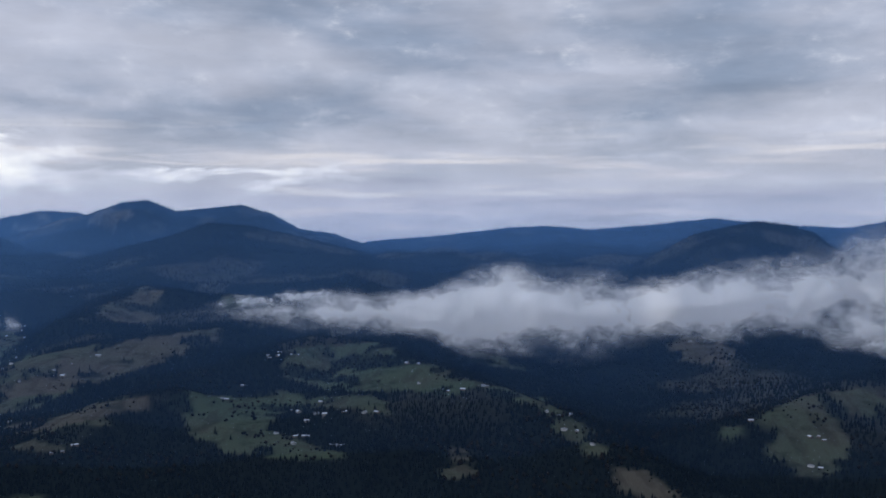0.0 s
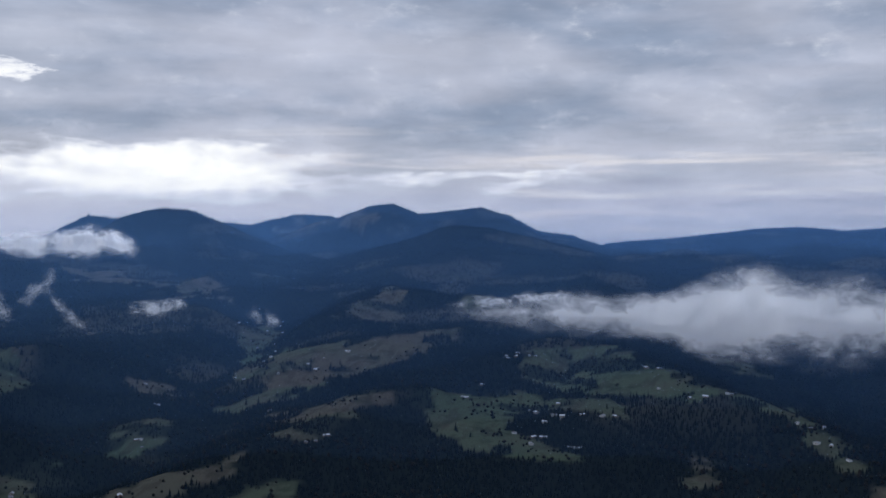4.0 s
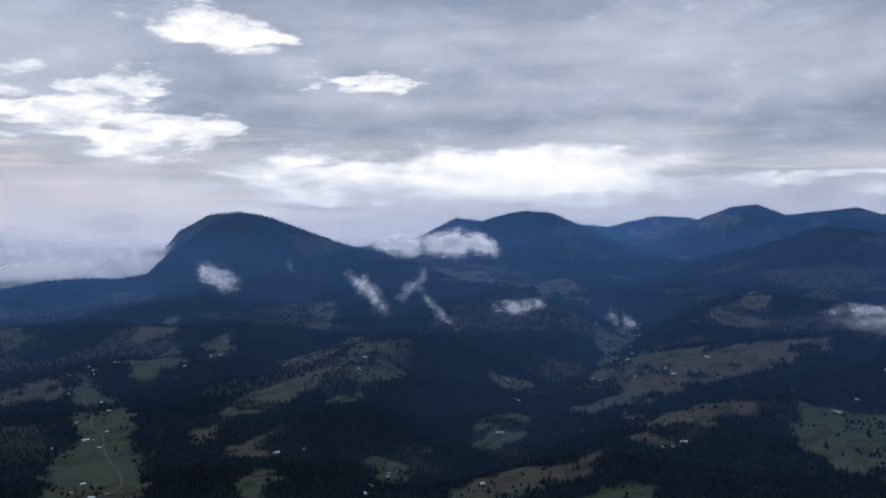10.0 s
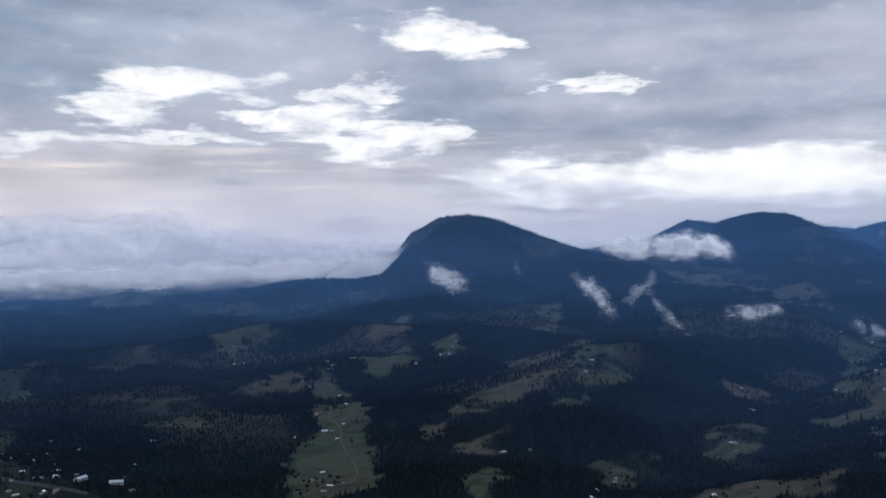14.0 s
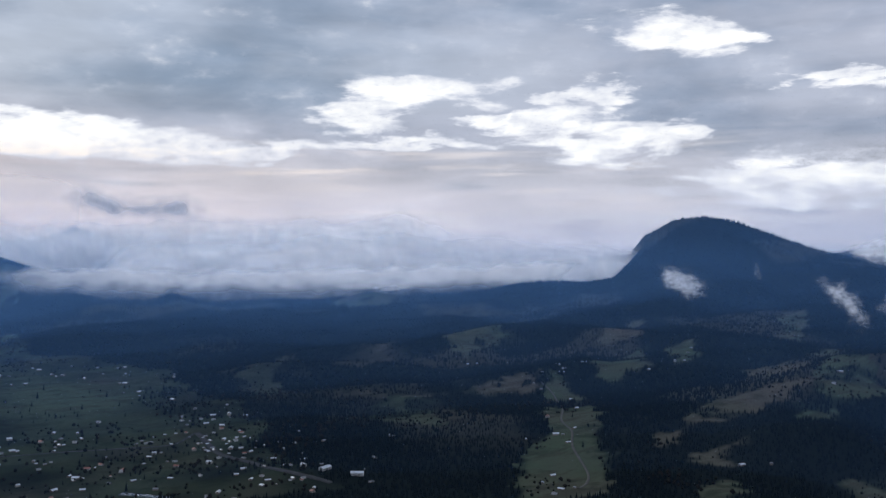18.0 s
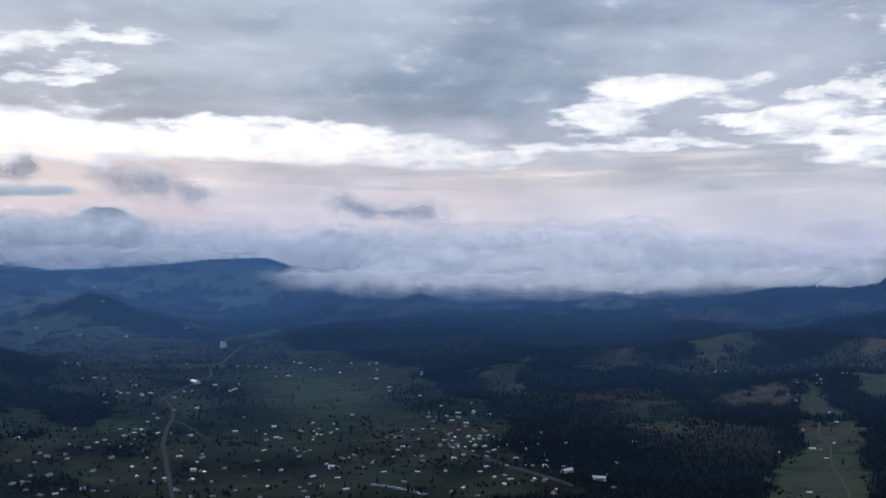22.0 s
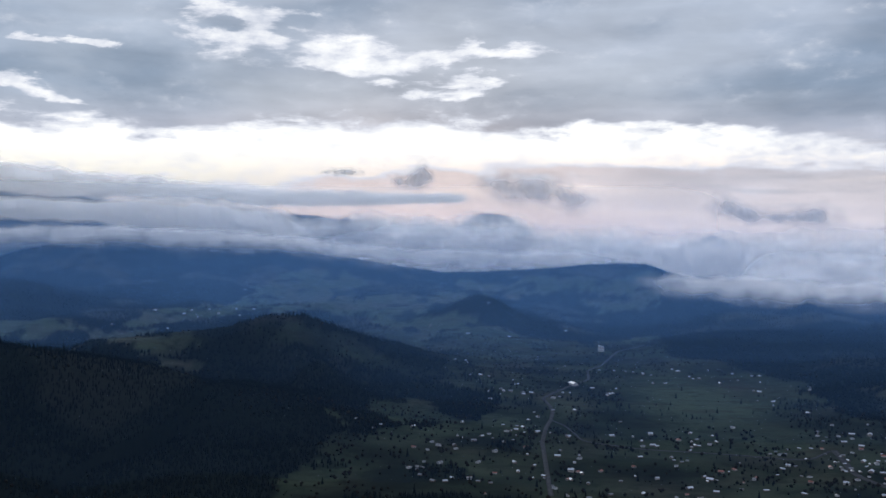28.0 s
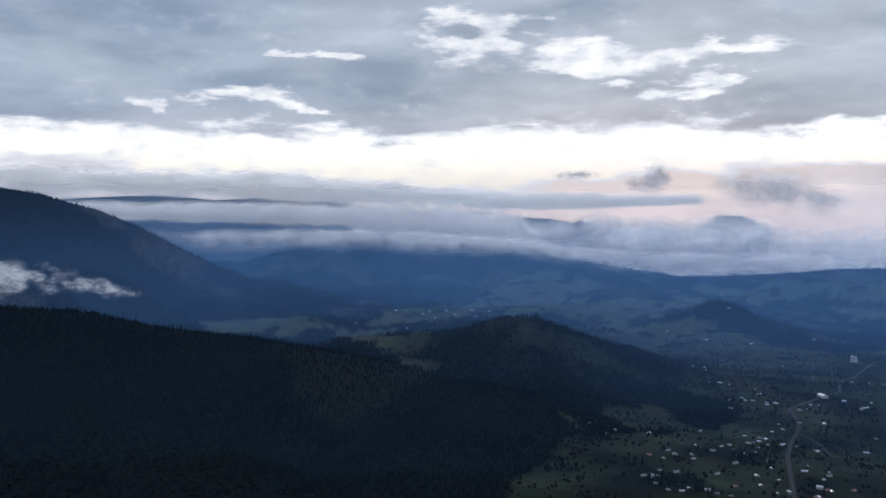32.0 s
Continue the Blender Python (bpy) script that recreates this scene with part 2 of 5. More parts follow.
GROUND = make_ground()
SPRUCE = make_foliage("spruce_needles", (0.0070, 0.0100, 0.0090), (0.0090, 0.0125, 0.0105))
BEECH = make_foliage("autumn_leaves", (0.022, 0.017, 0.011), (0.015, 0.018, 0.011))
FOG = make_mist("fog_bank", (0.99, 0.97, 0.95), 0.018, 0.975, 1.35, 0.0, 0.74, 0.55)
SOFT_FOG = make_mist("soft_fog", (0.99, 0.955, 0.90), 0.010, 0.98, 0.42, -0.04, 0.50, 0.3)
WISP = make_mist("thin_mist", (0.92, 0.93, 0.95), 0.06, 0.72, 2.2, 0.16, 1.25, 0.5)
FAINT = make_mist("faint_mist", (0.90, 0.92, 0.95), 0.06, 0.36, 2.2, 0.16, 1.25, 0.5)
VEIL = make_mist("fog_veil", (0.99, 0.955, 0.90), 0.008, 0.75, 1.0, 0.0, 1.0, 0.35)
# the cloud scraps' shade is put into this grey base colour
DARK_CLOUD = make_mist("shaded_cloud", (0.42, 0.46, 0.51), 0.010, 0.72, 0.8, 0.06, 1.0, 0.5)
# tints of see-through sheets added to imitate haze over distant land
HAZE_SHEET = make_mist("blue_haze_sheet", (0.15, 0.36, 0.75), 0.0)
PALE_HAZE_SHEET = make_mist("pale_haze_sheet", (0.48, 0.62, 0.80), 0.0)
# ---- the lie of the land ----
# each ridge: its half width, and its crest as (bearing in degrees, range, height) in metres
RIDGES = []


def ridge(width, *crest):
    RIDGES.append((width, crest))


ridge(420, (6.1, 4700, 62), (4.4, 4700, 171), (0.8, 4700, 199), (-3.8, 4700, 241), (-6.1, 4700, 252), (-8.4, 4700, 234), (-11.9, 4700, 257), (-15.4, 4700, 289), (-16.6, 4700, 279), (-19.6, 4700, 254), (-22.5, 4700, 247), (-24.4, 4700, 277), (-27.9, 4700, 261), (-32.8, 4700, 194))  # far ridge
ridge(330, (-7.5, 3300, 27), (-9.6, 3300, 76), (-11.9, 3300, 152), (-14.4, 3300, 228), (-17.8, 3300, 269), (-19.6, 3300, 253), (-20.8, 3300, 230), (-21.8, 3300, 186), (-23.3, 3300, 126), (-27.9, 3300, 89))  # wooded dome
ridge(300, (27.8, 4800, 248), (26.3, 4800, 274), (25.0, 4800, 262), (22.4, 4800, 311), (20.4, 4800, 305), (18.7, 4800, 251))  # back peak
ridge(420, (24.0, 4100, 136), (21.5, 4200, 227), (20.0, 4300, 292), (18.1, 4300, 344), (16.8, 4300, 355), (15.3, 4300, 309), (13.5, 4300, 322), (11.6, 4300, 338), (9.9, 4300, 299), (8.3, 4300, 235), (6.3, 4300, 211), (4.6, 4300, 167), (3.0, 4300, 83))  # twin peak
ridge(300, (22.4, 3400, 98), (19.3, 3400, 155), (16.1, 3400, 203), (13.5, 3400, 258), (11.2, 3400, 249), (8.3, 3400, 211), (4.6, 3400, 157), (2.5, 3400, 108), (1.0, 3400, 99), (-0.6, 3400, 67), (-3.2, 3400, 54))  # front dome
ridge(220, (36.1, 4400, 212), (34.9, 4400, 261), (33.8, 4400, 303), (32.7, 4400, 294), (31.4, 4400, 262))  # b small
ridge(330, (33.3, 4000, 238), (32.1, 4000, 288), (30.8, 4000, 315), (29.8, 4000, 325), (28.2, 4000, 316), (26.2, 4000, 257), (23.6, 4000, 176), (21.3, 4000, 112), (19.0, 4000, 31))  # b dome
ridge(300, (51.6, 3300, 101), (50.4, 3300, 190), (49.7, 3300, 244), (48.0, 3300, 299), (46.3, 3300, 308), (44.6, 3300, 290), (43.0, 3300, 257), (40.5, 3300, 202), (38.8, 3300, 174), (37.5, 3300, 162), (35.6, 3300, 145), (32.9, 3300, 111), (29.9, 3300, 63), (27.0, 3300, 25))  # c dome
ridge(240, (49.3, 3200, 141), (51.9, 3200, 96), (54.5, 3200, 79), (61.7, 3200, 65), (64.7, 3200, 45), (68.9, 3200, 26), (74.2, 3200, 5))  # c spur
ridge(200, (85.9, 2350, 2), (84.4, 2350, 18), (82.3, 2420, 33), (79.6, 2480, 36), (74.5, 2550, 42), (69.6, 2650, 46), (64.6, 2750, 56), (59.7, 2800, 61))  # mid spur
ridge(300, (95.1, 4000, 128), (91.8, 4000, 145), (88.5, 4000, 168), (85.6, 4000, 168), (83.9, 4000, 127), (81.9, 4000, 69), (79.9, 4000, 24))  # haze hill
ridge(500, (123.2, 4500, 153), (120.0, 4500, 223), (117.7, 4500, 268), (114.4, 4500, 274), (109.8, 4500, 263), (107.2, 4500, 264), (104.6, 4500, 224), (101.3, 4500, 178), (97.5, 4500, 130), (93.0, 4500, 100))  # fog mountain
ridge(110, (97.4, 2750, 61), (96.2, 2750, 90), (95.1, 2750, 110), (93.9, 2750, 91), (92.9, 2750, 60))  # knoll
ridge(150, (115.9, 1900, 72), (113.2, 1900, 81), (109.8, 1900, 89), (107.5, 1900, 112), (105.3, 1900, 112), (103.3, 1900, 87), (100.7, 1900, 59), (97.4, 1780, 25), (95.4, 1600, 11))  # hill spur
ridge(230, (140.5, 1350, 190), (135.2, 1350, 170), (131.0, 1350, 161), (126.5, 1350, 136), (121.8, 1350, 123), (116.9, 1350, 102), (113.6, 1350, 86), (110.3, 1350, 59), (107.0, 1300, 37), (104.4, 1200, 20))  # near ridge
ridge(350, (141.7, 3000, 431), (137.9, 3000, 426), (135.2, 3000, 407), (133.6, 3000, 395), (130.1, 3000, 345), (128.0, 3000, 300), (125.9, 3000, 239), (124.0, 3000, 189), (121.8, 3000, 146))  # left mountain
ridge(200, (132.0, 4900, 470), (126.9, 4900, 496), (124.0, 4900, 474), (121.6, 4900, 492), (119.1, 4900, 470), (117.4, 4900, 480), (115.9, 4900, 455), (112.9, 4900, 444), (111.0, 4900, 420), (109.1, 4900, 436), (106.5, 4900, 398), (104.6, 4900, 392), (100.0, 4900, 310))  # distant
ridge(60, (104.3, 4440, 327), (102.9, 4440, 378), (101.7, 4440, 328))  # isle
ridge(60, (96.4, 4720, 330), (95.1, 4720, 398), (93.9, 4720, 396), (92.4, 4720, 330))  # isle2
ridge(80, (90.1, 4680, 256), (88.8, 4680, 282), (86.9, 4680, 230), (83.7, 4680, 231), (81.9, 4680, 294), (80.7, 4680, 258))  # isle3
ridge(170, (15.6, 1750, 15), (10.0, 1700, 32), (5.4, 1750, 49), (1.1, 1620, 45), (-2.2, 1500, 34), (-5.5, 1300, 23), (-8.8, 1120, 17), (-10.8, 970, 13))  # meadow ridge
ridge(130, (69.7, 1450, 17), (64.5, 1500, 22), (60.6, 1500, 16), (56.3, 1620, 25), (53.0, 1700, 30), (47.4, 1620, 24))  # pasture knolls
ridge(150, (47.6, 1500, 21), (42.1, 1600, 4), (39.2, 1800, 17), (35.2, 1800, 3))  # left meadow
ridge(140, (48.7, 1300, 3), (44.0, 1500, 1), (40.8, 1650, 11), (37.5, 1750, 25), (33.6, 1900, 16))  # spur meadow
ridge(500, (150, 3600, 380), (185, 4000, 420), (230, 3800, 360), (275, 4100, 400), (320, 4300, 330))  # the valley's far side

ridge(75, (17.6, 1520, 21), (15.3, 1580, 40), (13.5, 1600, 50), (11.6, 1590, 39), (9.5, 1540, 11))  # dark wooded knob
ridge(110, (37.7, 1900, 45), (35.2, 1700, 26), (32.7, 1450, 16), (30.8, 1230, 11))  # wooded spur of the side valley
ridge(120, (-0.6, 2050, 58), (3.9, 2000, 63), (8.5, 2000, 47), (15.0, 2000, 26), (19.0, 1900, 8))  # brow behind the hamlet
ridge(120, (-24.4, 1900, 54), (-20.5, 1950, 69), (-15.1, 1900, 51), (-12.0, 1650, 28), (-14.5, 1400, 17), (-16.7, 1150, 22))  # hill across the glen
ridge(90, (71.3, 1700, 33), (66.0, 1750, 25), (61.3, 1700, 17))  # low pasture rise
ridge(150, (118.8, 2500, 74), (112.9, 2700, 77), (105.9, 2900, 69), (100.0, 3200, 86))  # far pasture rise
ridge(170, (91.4, 3700, 148), (86.9, 3500, 116), (82.2, 3200, 77), (79.7, 2900, 47))  # terraced hill

ridge(110, (10.3, 1436, 66), (7.4, 1550, 76), (4.4, 1520, 70), (2.1, 1399, 63), (-0.6, 1285, 56), (-3.9, 1179, 48), (-7.2, 1096, 40), (-9.1, 1034, 31), (-11.7, 942, 20), (-14.4, 902, 14))  # hamlet brow
ridge(95, (49.8, 1115, 20), (47.2, 1207, 33), (43.9, 1305, 46), (40.9, 1409, 58), (38.6, 1557, 74), (36.3, 1547, 80))  # side spur with slanting fields
ridge(70, (48.5, 1022, 12), (45.5, 1080, 22), (43.2, 1133, 32), (40.6, 1168, 40))  # lower slanting spur
ridge(80, (34.4, 908, 8), (30.5, 947, 14), (25.8, 1007, 20), (21.8, 1099, 30), (17.9, 1240, 44), (15.3, 1245, 48))  # valley shoulder
ridge(90, (22.8, 1478, 50), (19.5, 1606, 66), (15.9, 1656, 76), (13.1, 1679, 80))  # brown slope over the side valley
ridge(80, (20.5, 1871, 84), (18.6, 2053, 98), (16.9, 2323, 112), (15.3, 2128, 112))  # upper pasture knob
ridge(75, (69.3, 1425, 18), (67.4, 1457, 25), (64.7, 1469, 29), (61.4, 1441, 31), (57.4, 1511, 38), (55.5, 1550, 42), (53.2, 1616, 48))  # pasture crest
ridge(55, (66.0, 1364, 16), (64.4, 1409, 24), (62.1, 1370, 22))  # pasture knoll
ridge(80, (73.8, 1818, 14), (70.0, 1902, 28), (66.0, 1932, 38), (63.4, 1887, 40), (59.1, 1808, 38))  # second crest
ridge(90, (62.1, 1950, 44), (58.1, 2084, 60), (54.2, 2071, 62), (50.0, 1989, 60))  # third crest
ridge(70, (101.2, 1416, 20), (103.2, 1469, 40), (104.9, 1676, 58), (106.6, 1934, 72))  # slope under the hill spur
ridge(90, (-14.5, 1081, 26), (-16.7, 1116, 38), (-19.7, 1177, 48), (-22.6, 1281, 58), (-24.4, 1363, 66))  # glen side
ridge(70, (-17.9, 1077, 14), (-20.3, 1136, 26), (-22.3, 1168, 28))  # glen foot


def lattice(i, j, seed):
    h = (i * 374761393 + j * 668265263 + seed * 2246822519) & 0xFFFFFFFF
    h = ((h ^ (h >> 13)) * 1274126177) & 0xFFFFFFFF
    return ((h ^ (h >> 16)) & 0xFFFF) / 32767.5 - 1.0


def smooth_noise(x, y, seed):
    i, j = np.floor(x).astype(np.int64), np.floor(y).astype(np.int64)
    u, v = x - i, y - j
    u, v = u * u * u * (u * (u * 6 - 15) + 10), v * v * v * (v * (v * 6 - 15) + 10)
    a, b = lattice(i, j, seed), lattice(i + 1, j, seed)
    c, d = lattice(i, j + 1, seed), lattice(i + 1, j + 1, seed)
    return a + (b - a) * u + (c - a) * v + (a - b - c + d) * u * v


def fbm(x, y, size, octaves, seed):
    total, amp = 0.0, 1.0
    for k in range(octaves):
        total = total + amp * smooth_noise(x / size + 17.3 * k, y / size - 9.1 * k, seed + k)
        size, amp = size * 0.5, amp * 0.5
    return total


def polar(bearing, rng):
    a = np.radians(bearing)
    return -np.sin(a) * rng, np.cos(a) * rng


def bearing_range(x, y):
    return np.degrees(np.arctan2(-x, y)), np.hypot(x, y)


def sstep(x, a, b):
    t = np.clip((x - a) / (b - a), 0.0, 1.0)
    return t * t * (3 - 2 * t)


HOLLOWS = [
    (150, [(-14.3, 930, -14), (-11.9, 1046, -10), (-10.0, 1206, -6), (-8.4, 1480, 0), (-7.1, 1750, 8)]),
    (100, [(32.8, 960, -14), (31.4, 1090, -10), (30.5, 1270, -6), (29.9, 1440, -2), (28.0, 1620, 2), (25.3, 1770, 8), (23.7, 2050, 16), (23.3, 2350, 26)]),
]


def along(x, y, line):
    """The distance to a line of (bearing, range, height), and its height there."""
    pts = [(*polar(q[0], q[1]), q[2]) for q in line]
    best, zc = np.full(x.shape, 1e9), np.zeros_like(x)
    for (ax, ay, az), (bx, by, bz) in zip(pts, pts[1:]):
        dx, dy = bx - ax, by - ay
        s = np.clip(((x - ax) * dx + (y - ay) * dy) / (dx * dx + dy * dy), 0, 1)
        d = np.hypot(x - ax - s * dx, y - ay - s * dy)
        near = d < best
        best, zc = np.where(near, d, best), np.where(near, az + s * (bz - az), zc)
    return best, zc


def height(x, y):
    """The ground's height at x, y (arrays)."""
    x, y = np.asarray(x, float), np.asarray(y, float)
    b, r = bearing_range(x, y)
    wide = 17 - 11 * sstep(r, 1900, 2700)
    valley = np.exp(-((b - 86) / wide) ** 2) * sstep(r, 4300, 3200)
    upland = sstep(b, 64, 44) * sstep(b, -42, -26)
    rise = np.interp(r, (0, 900, 1300, 1700, 2200, 2800, 3400), (4, 8, 22, 46, 72, 104, 132))
    plain = np.interp(r, (0, 2300, 3000, 4000, 4960), (5, 10, 42, 92, 110))
    folds = np.maximum(1 - 1.9 * np.abs(fbm(x, y, 520, 3, 3)), -0.4)
    base = plain + (rise - plain) * upland + (9 + 13 * sstep(r, 1500, 2600)) * folds + (5 + 8 * sstep(r, 1400, 2400)) * fbm(x, y, 210, 3, 7)
    base = base * (1 - 0.95 * valley)
    for width, line in HOLLOWS:
        away, zc = along(x, y, line)
        base = base + (zc - base) * np.exp(-(away / width) ** 2)
    wx, wy = x + 45 * fbm(x, y, 420, 2, 11), y + 45 * fbm(x, y, 420, 2, 29)
    spurs = 1 - 2.6 * np.abs(fbm(x, y, 420, 3, 41))
    z, top = base, np.zeros_like(x)
    for width, crest in RIDGES:
        best, zc = along(x, y, crest)
        width = width * 1.3 if width >= 300 else width
        spread = np.hypot(best, 0.25 * np.hypot(wx - x, wy - y) * sstep(best, 0, width))
        fall = np.exp(-(spread / width) ** 1.7)
        gully = 1 - 0.42 * sstep(best, 0.12 * width, 0.9 * width) * np.clip(0.5 + 0.75 * spurs, 0, 1)
        h = base + (zc - base) * fall * gully
        z = np.maximum(z, h)
        top = np.maximum(top, fall)
    return z + 2.2 * fbm(x, y, 90, 3, 57) * (1 - 0.8 * top) * (1 - 0.6 * valley)

# ---- open land: fields and pastures, their corners as (bearing, range), and how dry their grass is ----
FIELDS = []


def field(dry, *corners):
    FIELDS.append((dry, np.array([polar(b, r) for b, r in corners])))


field(0.3, (15.64, 1212), (12.51, 1292), (10.92, 1312), (8.67, 1312), (7.36, 1268), (3.09, 1208), (2.75, 1136), (4.74, 1156), (8.02, 1208), (9.64, 1192), (10.28, 1120), (6.05, 984), (6.38, 960), (9.64, 996), (12.52, 1032), (12.83, 1072), (15.33, 1136))
field(0.3, (96.95, 2200), (92.21, 2540), (88.97, 2464), (85.02, 2692), (84.03, 2304), (84.69, 2140), (81.72, 2128), (77.09, 1860), (75.46, 1540), (72.54, 1404), (71.57, 1160), (67.16, 936), (104.41, 996), (103.83, 1172), (99.71, 1276), (94.77, 1368), (94.13, 1544), (96.95, 1648))
field(0.35, (9.31, 1404), (7.37, 1516), (3.09, 1532), (2.76, 1388), (-0.22, 1332), (-2.55, 1212), (-0.56, 1188), (2.76, 1224), (5.4, 1244), (7.36, 1312), (8.99, 1364))
field(0.35, (-2.55, 1200), (-5.53, 1296), (-7.17, 1096), (-9.13, 1024), (-8.81, 992), (-6.85, 1040), (-5.86, 1108), (-3.55, 1164))
field(0.7, (-0.07, 1024), (-1.57, 1044), (-1.74, 940), (-0.75, 920))
field(0.9, (-10.12, 944), (-12.04, 940), (-14.57, 876), (-13.0, 868), (-10.77, 896))
field(0.35, (-14.54, 1068), (-16.69, 1104), (-19.68, 1172), (-22.55, 1276), (-24.44, 1332), (-24.46, 1252), (-22.0, 1168), (-19.68, 1132), (-16.69, 1084), (-15.47, 1052))
field(0.4, (-18.21, 1076), (-20.28, 1120), (-22.01, 1144), (-22.59, 1096), (-22.04, 1008), (-19.72, 1000), (-19.12, 1036))
field(0.8, (-12.93, 1756), (-15.41, 1824), (-16.64, 1768), (-16.35, 1548), (-14.19, 1596))
field(0.85, (19.25, 1564), (15.63, 1616), (13.14, 1648), (13.14, 1604), (15.63, 1512), (17.46, 1456), (18.96, 1448), (21.59, 1380), (24.4, 1392), (24.4, 1436), (21.59, 1456))
field(0.7, (24.39, 1808), (21.87, 1588), (19.25, 1616), (19.55, 1552), (22.72, 1444), (24.4, 1468))
field(0.95, (24.41, 1268), (20.15, 1272), (17.16, 1232), (15.94, 1228), (18.67, 1156), (22.74, 1112), (24.42, 1152))
field(0.6, (19.24, 1956), (17.45, 2228), (15.93, 2120), (16.54, 2036), (18.65, 1924))
field(0.4, (12.19, 2088), (10.92, 2500), (9.64, 2208), (10.28, 2012))
field(0.4, (-0.55, 1616), (-3.86, 1616), (-4.86, 1512), (-2.54, 1528))
field(0.1, (40.56, 1500), (39.23, 1752), (37.25, 1508), (36.92, 1380), (38.9, 1300), (40.23, 1236), (40.89, 1280), (39.9, 1332))
field(0.8, (49.46, 1112), (47.17, 1208), (43.87, 1320), (40.89, 1404), (40.89, 1360), (43.21, 1268), (45.86, 1172), (48.81, 1080))
field(0.5, (44.2, 1600), (40.89, 1696), (38.57, 1964), (38.9, 1800), (40.89, 1480), (43.87, 1492))
field(0.7, (47.51, 1048), (43.88, 1136), (43.22, 1124), (45.87, 1040))
field(0.4, (46.53, 904), (44.88, 956), (45.05, 840), (47.19, 848))
field(0.4, (39.12, 916), (37.55, 1056), (35.64, 1108), (35.33, 1028), (36.92, 960), (38.81, 896))
field(0.35, (32.74, 1172), (30.78, 1272), (29.79, 1264), (30.12, 1168), (31.76, 1132))
field(0.9, (31.76, 1520), (29.13, 1612), (28.8, 1460), (30.45, 1436))
field(0.45, (25.66, 1980), (24.17, 2320), (23.34, 2144), (23.67, 1812), (22.84, 1800), (21.19, 1548), (21.52, 1444), (23.84, 1428), (25.83, 1452), (25.99, 1600), (24.17, 1516), (25.66, 1868))
field(0.75, (21.85, 1468), (18.88, 1588), (15.95, 1636), (13.05, 1660), (13.37, 1616), (15.62, 1528), (17.24, 1460), (19.21, 1420), (21.19, 1420))
field(0.6, (20.53, 1852), (18.56, 2052), (16.93, 2316), (15.63, 2096), (16.28, 2000), (18.56, 1840))
field(0.5, (12.74, 2100), (11.48, 2508), (9.92, 2460), (10.22, 2004), (12.11, 1996))
field(0.4, (26.65, 1332), (23.84, 1372), (23.84, 1344), (25.83, 1288))
field(0.6, (26.82, 1196), (24.17, 1272), (23.83, 1232), (26.49, 1164))
field(0.4, (23.83, 1068), (21.84, 1132), (18.87, 1164), (18.87, 1144), (21.51, 1060))
field(0.6, (22.84, 1240), (17.89, 1328), (17.56, 1224), (21.84, 1120))
field(0.7, (34.04, 896), (31.77, 1020), (29.14, 964), (25.82, 1008), (25.82, 980), (27.48, 944), (29.14, 912), (31.77, 884), (34.04, 884))
field(0.4, (27.15, 876), (25.16, 916), (22.83, 924), (22.83, 864))
field(0.6, (42.13, 2340), (40.61, 2420), (40.61, 2336), (41.83, 2192))
field(0.4, (42.43, 2024), (41.08, 2140), (41.23, 1988))
field(0.9, (35.29, 3112), (31.75, 3072), (31.09, 2696), (33.69, 2732))
field(0.8, (30.44, 2748), (26.49, 2728), (26.16, 2408), (29.13, 2432))
field(0.3, (26.92, 1348), (23.55, 1372), (20.88, 1384), (23.55, 1312), (26.3, 1268))
field(0.5, (42.38, 1996), (41.88, 2356), (40.55, 2352), (40.89, 2032))
field(0.3, (55.8, 1512), (54.81, 1554), (53.51, 1464), (52.54, 1340), (51.57, 1088), (51.57, 1000), (52.54, 884), (56.13, 880), (57.78, 948), (56.79, 1064), (55.8, 1132), (54.98, 1344))
field(0.9, (68.67, 1416), (66.7, 1468), (64.73, 1460), (64.4, 1396), (60.75, 1404), (56.46, 1520), (55.47, 1540), (55.8, 1428), (58.77, 1388), (61.75, 1404), (64.07, 1360), (67.36, 1400))
field(0.4, (66.05, 1340), (64.4, 1404), (61.75, 1352), (61.09, 1216), (63.41, 1244), (65.39, 1268))
field(0.9, (67.68, 1712), (66.04, 1920), (64.39, 2088), (64.39, 1816), (66.04, 1708))
field(0.8, (72.85, 1708), (69.63, 1892), (70.28, 1824), (72.21, 1652))
field(0.5, (72.21, 1636), (70.61, 1596), (70.94, 1428), (72.22, 1512))
field(0.35, (53.18, 1596), (49.65, 1876), (49.33, 1628), (51.57, 1516))
field(0.4, (48.7, 1788), (46.82, 1896), (46.2, 1720), (47.75, 1620))
field(0.5, (61.41, 2288), (57.44, 2068), (55.8, 2016), (58.1, 1908), (59.76, 1748), (60.75, 1808))
field(0.7, (52.54, 1948), (50.29, 2224), (49.97, 1956), (51.89, 1892))
field(0.4, (67.34, 3112), (63.39, 3412), (64.05, 2812), (66.69, 2668))
field(0.2, (101.2, 1420), (99.1, 1496), (96.33, 1340), (99.41, 1276), (101.2, 1312))
field(0.4, (72.86, 1660), (70.3, 1896), (69.99, 1720), (71.57, 1568))
field(0.4, (92.2, 3544), (89.61, 3616), (85.02, 3908), (83.04, 3780), (85.02, 3244), (89.61, 3484))
field(0.4, (101.48, 2808), (97.86, 2696), (96.94, 2452), (100.89, 2476))
field(0.3, (89.62, 3436), (85.68, 3280), (84.36, 3152), (88.31, 3236))
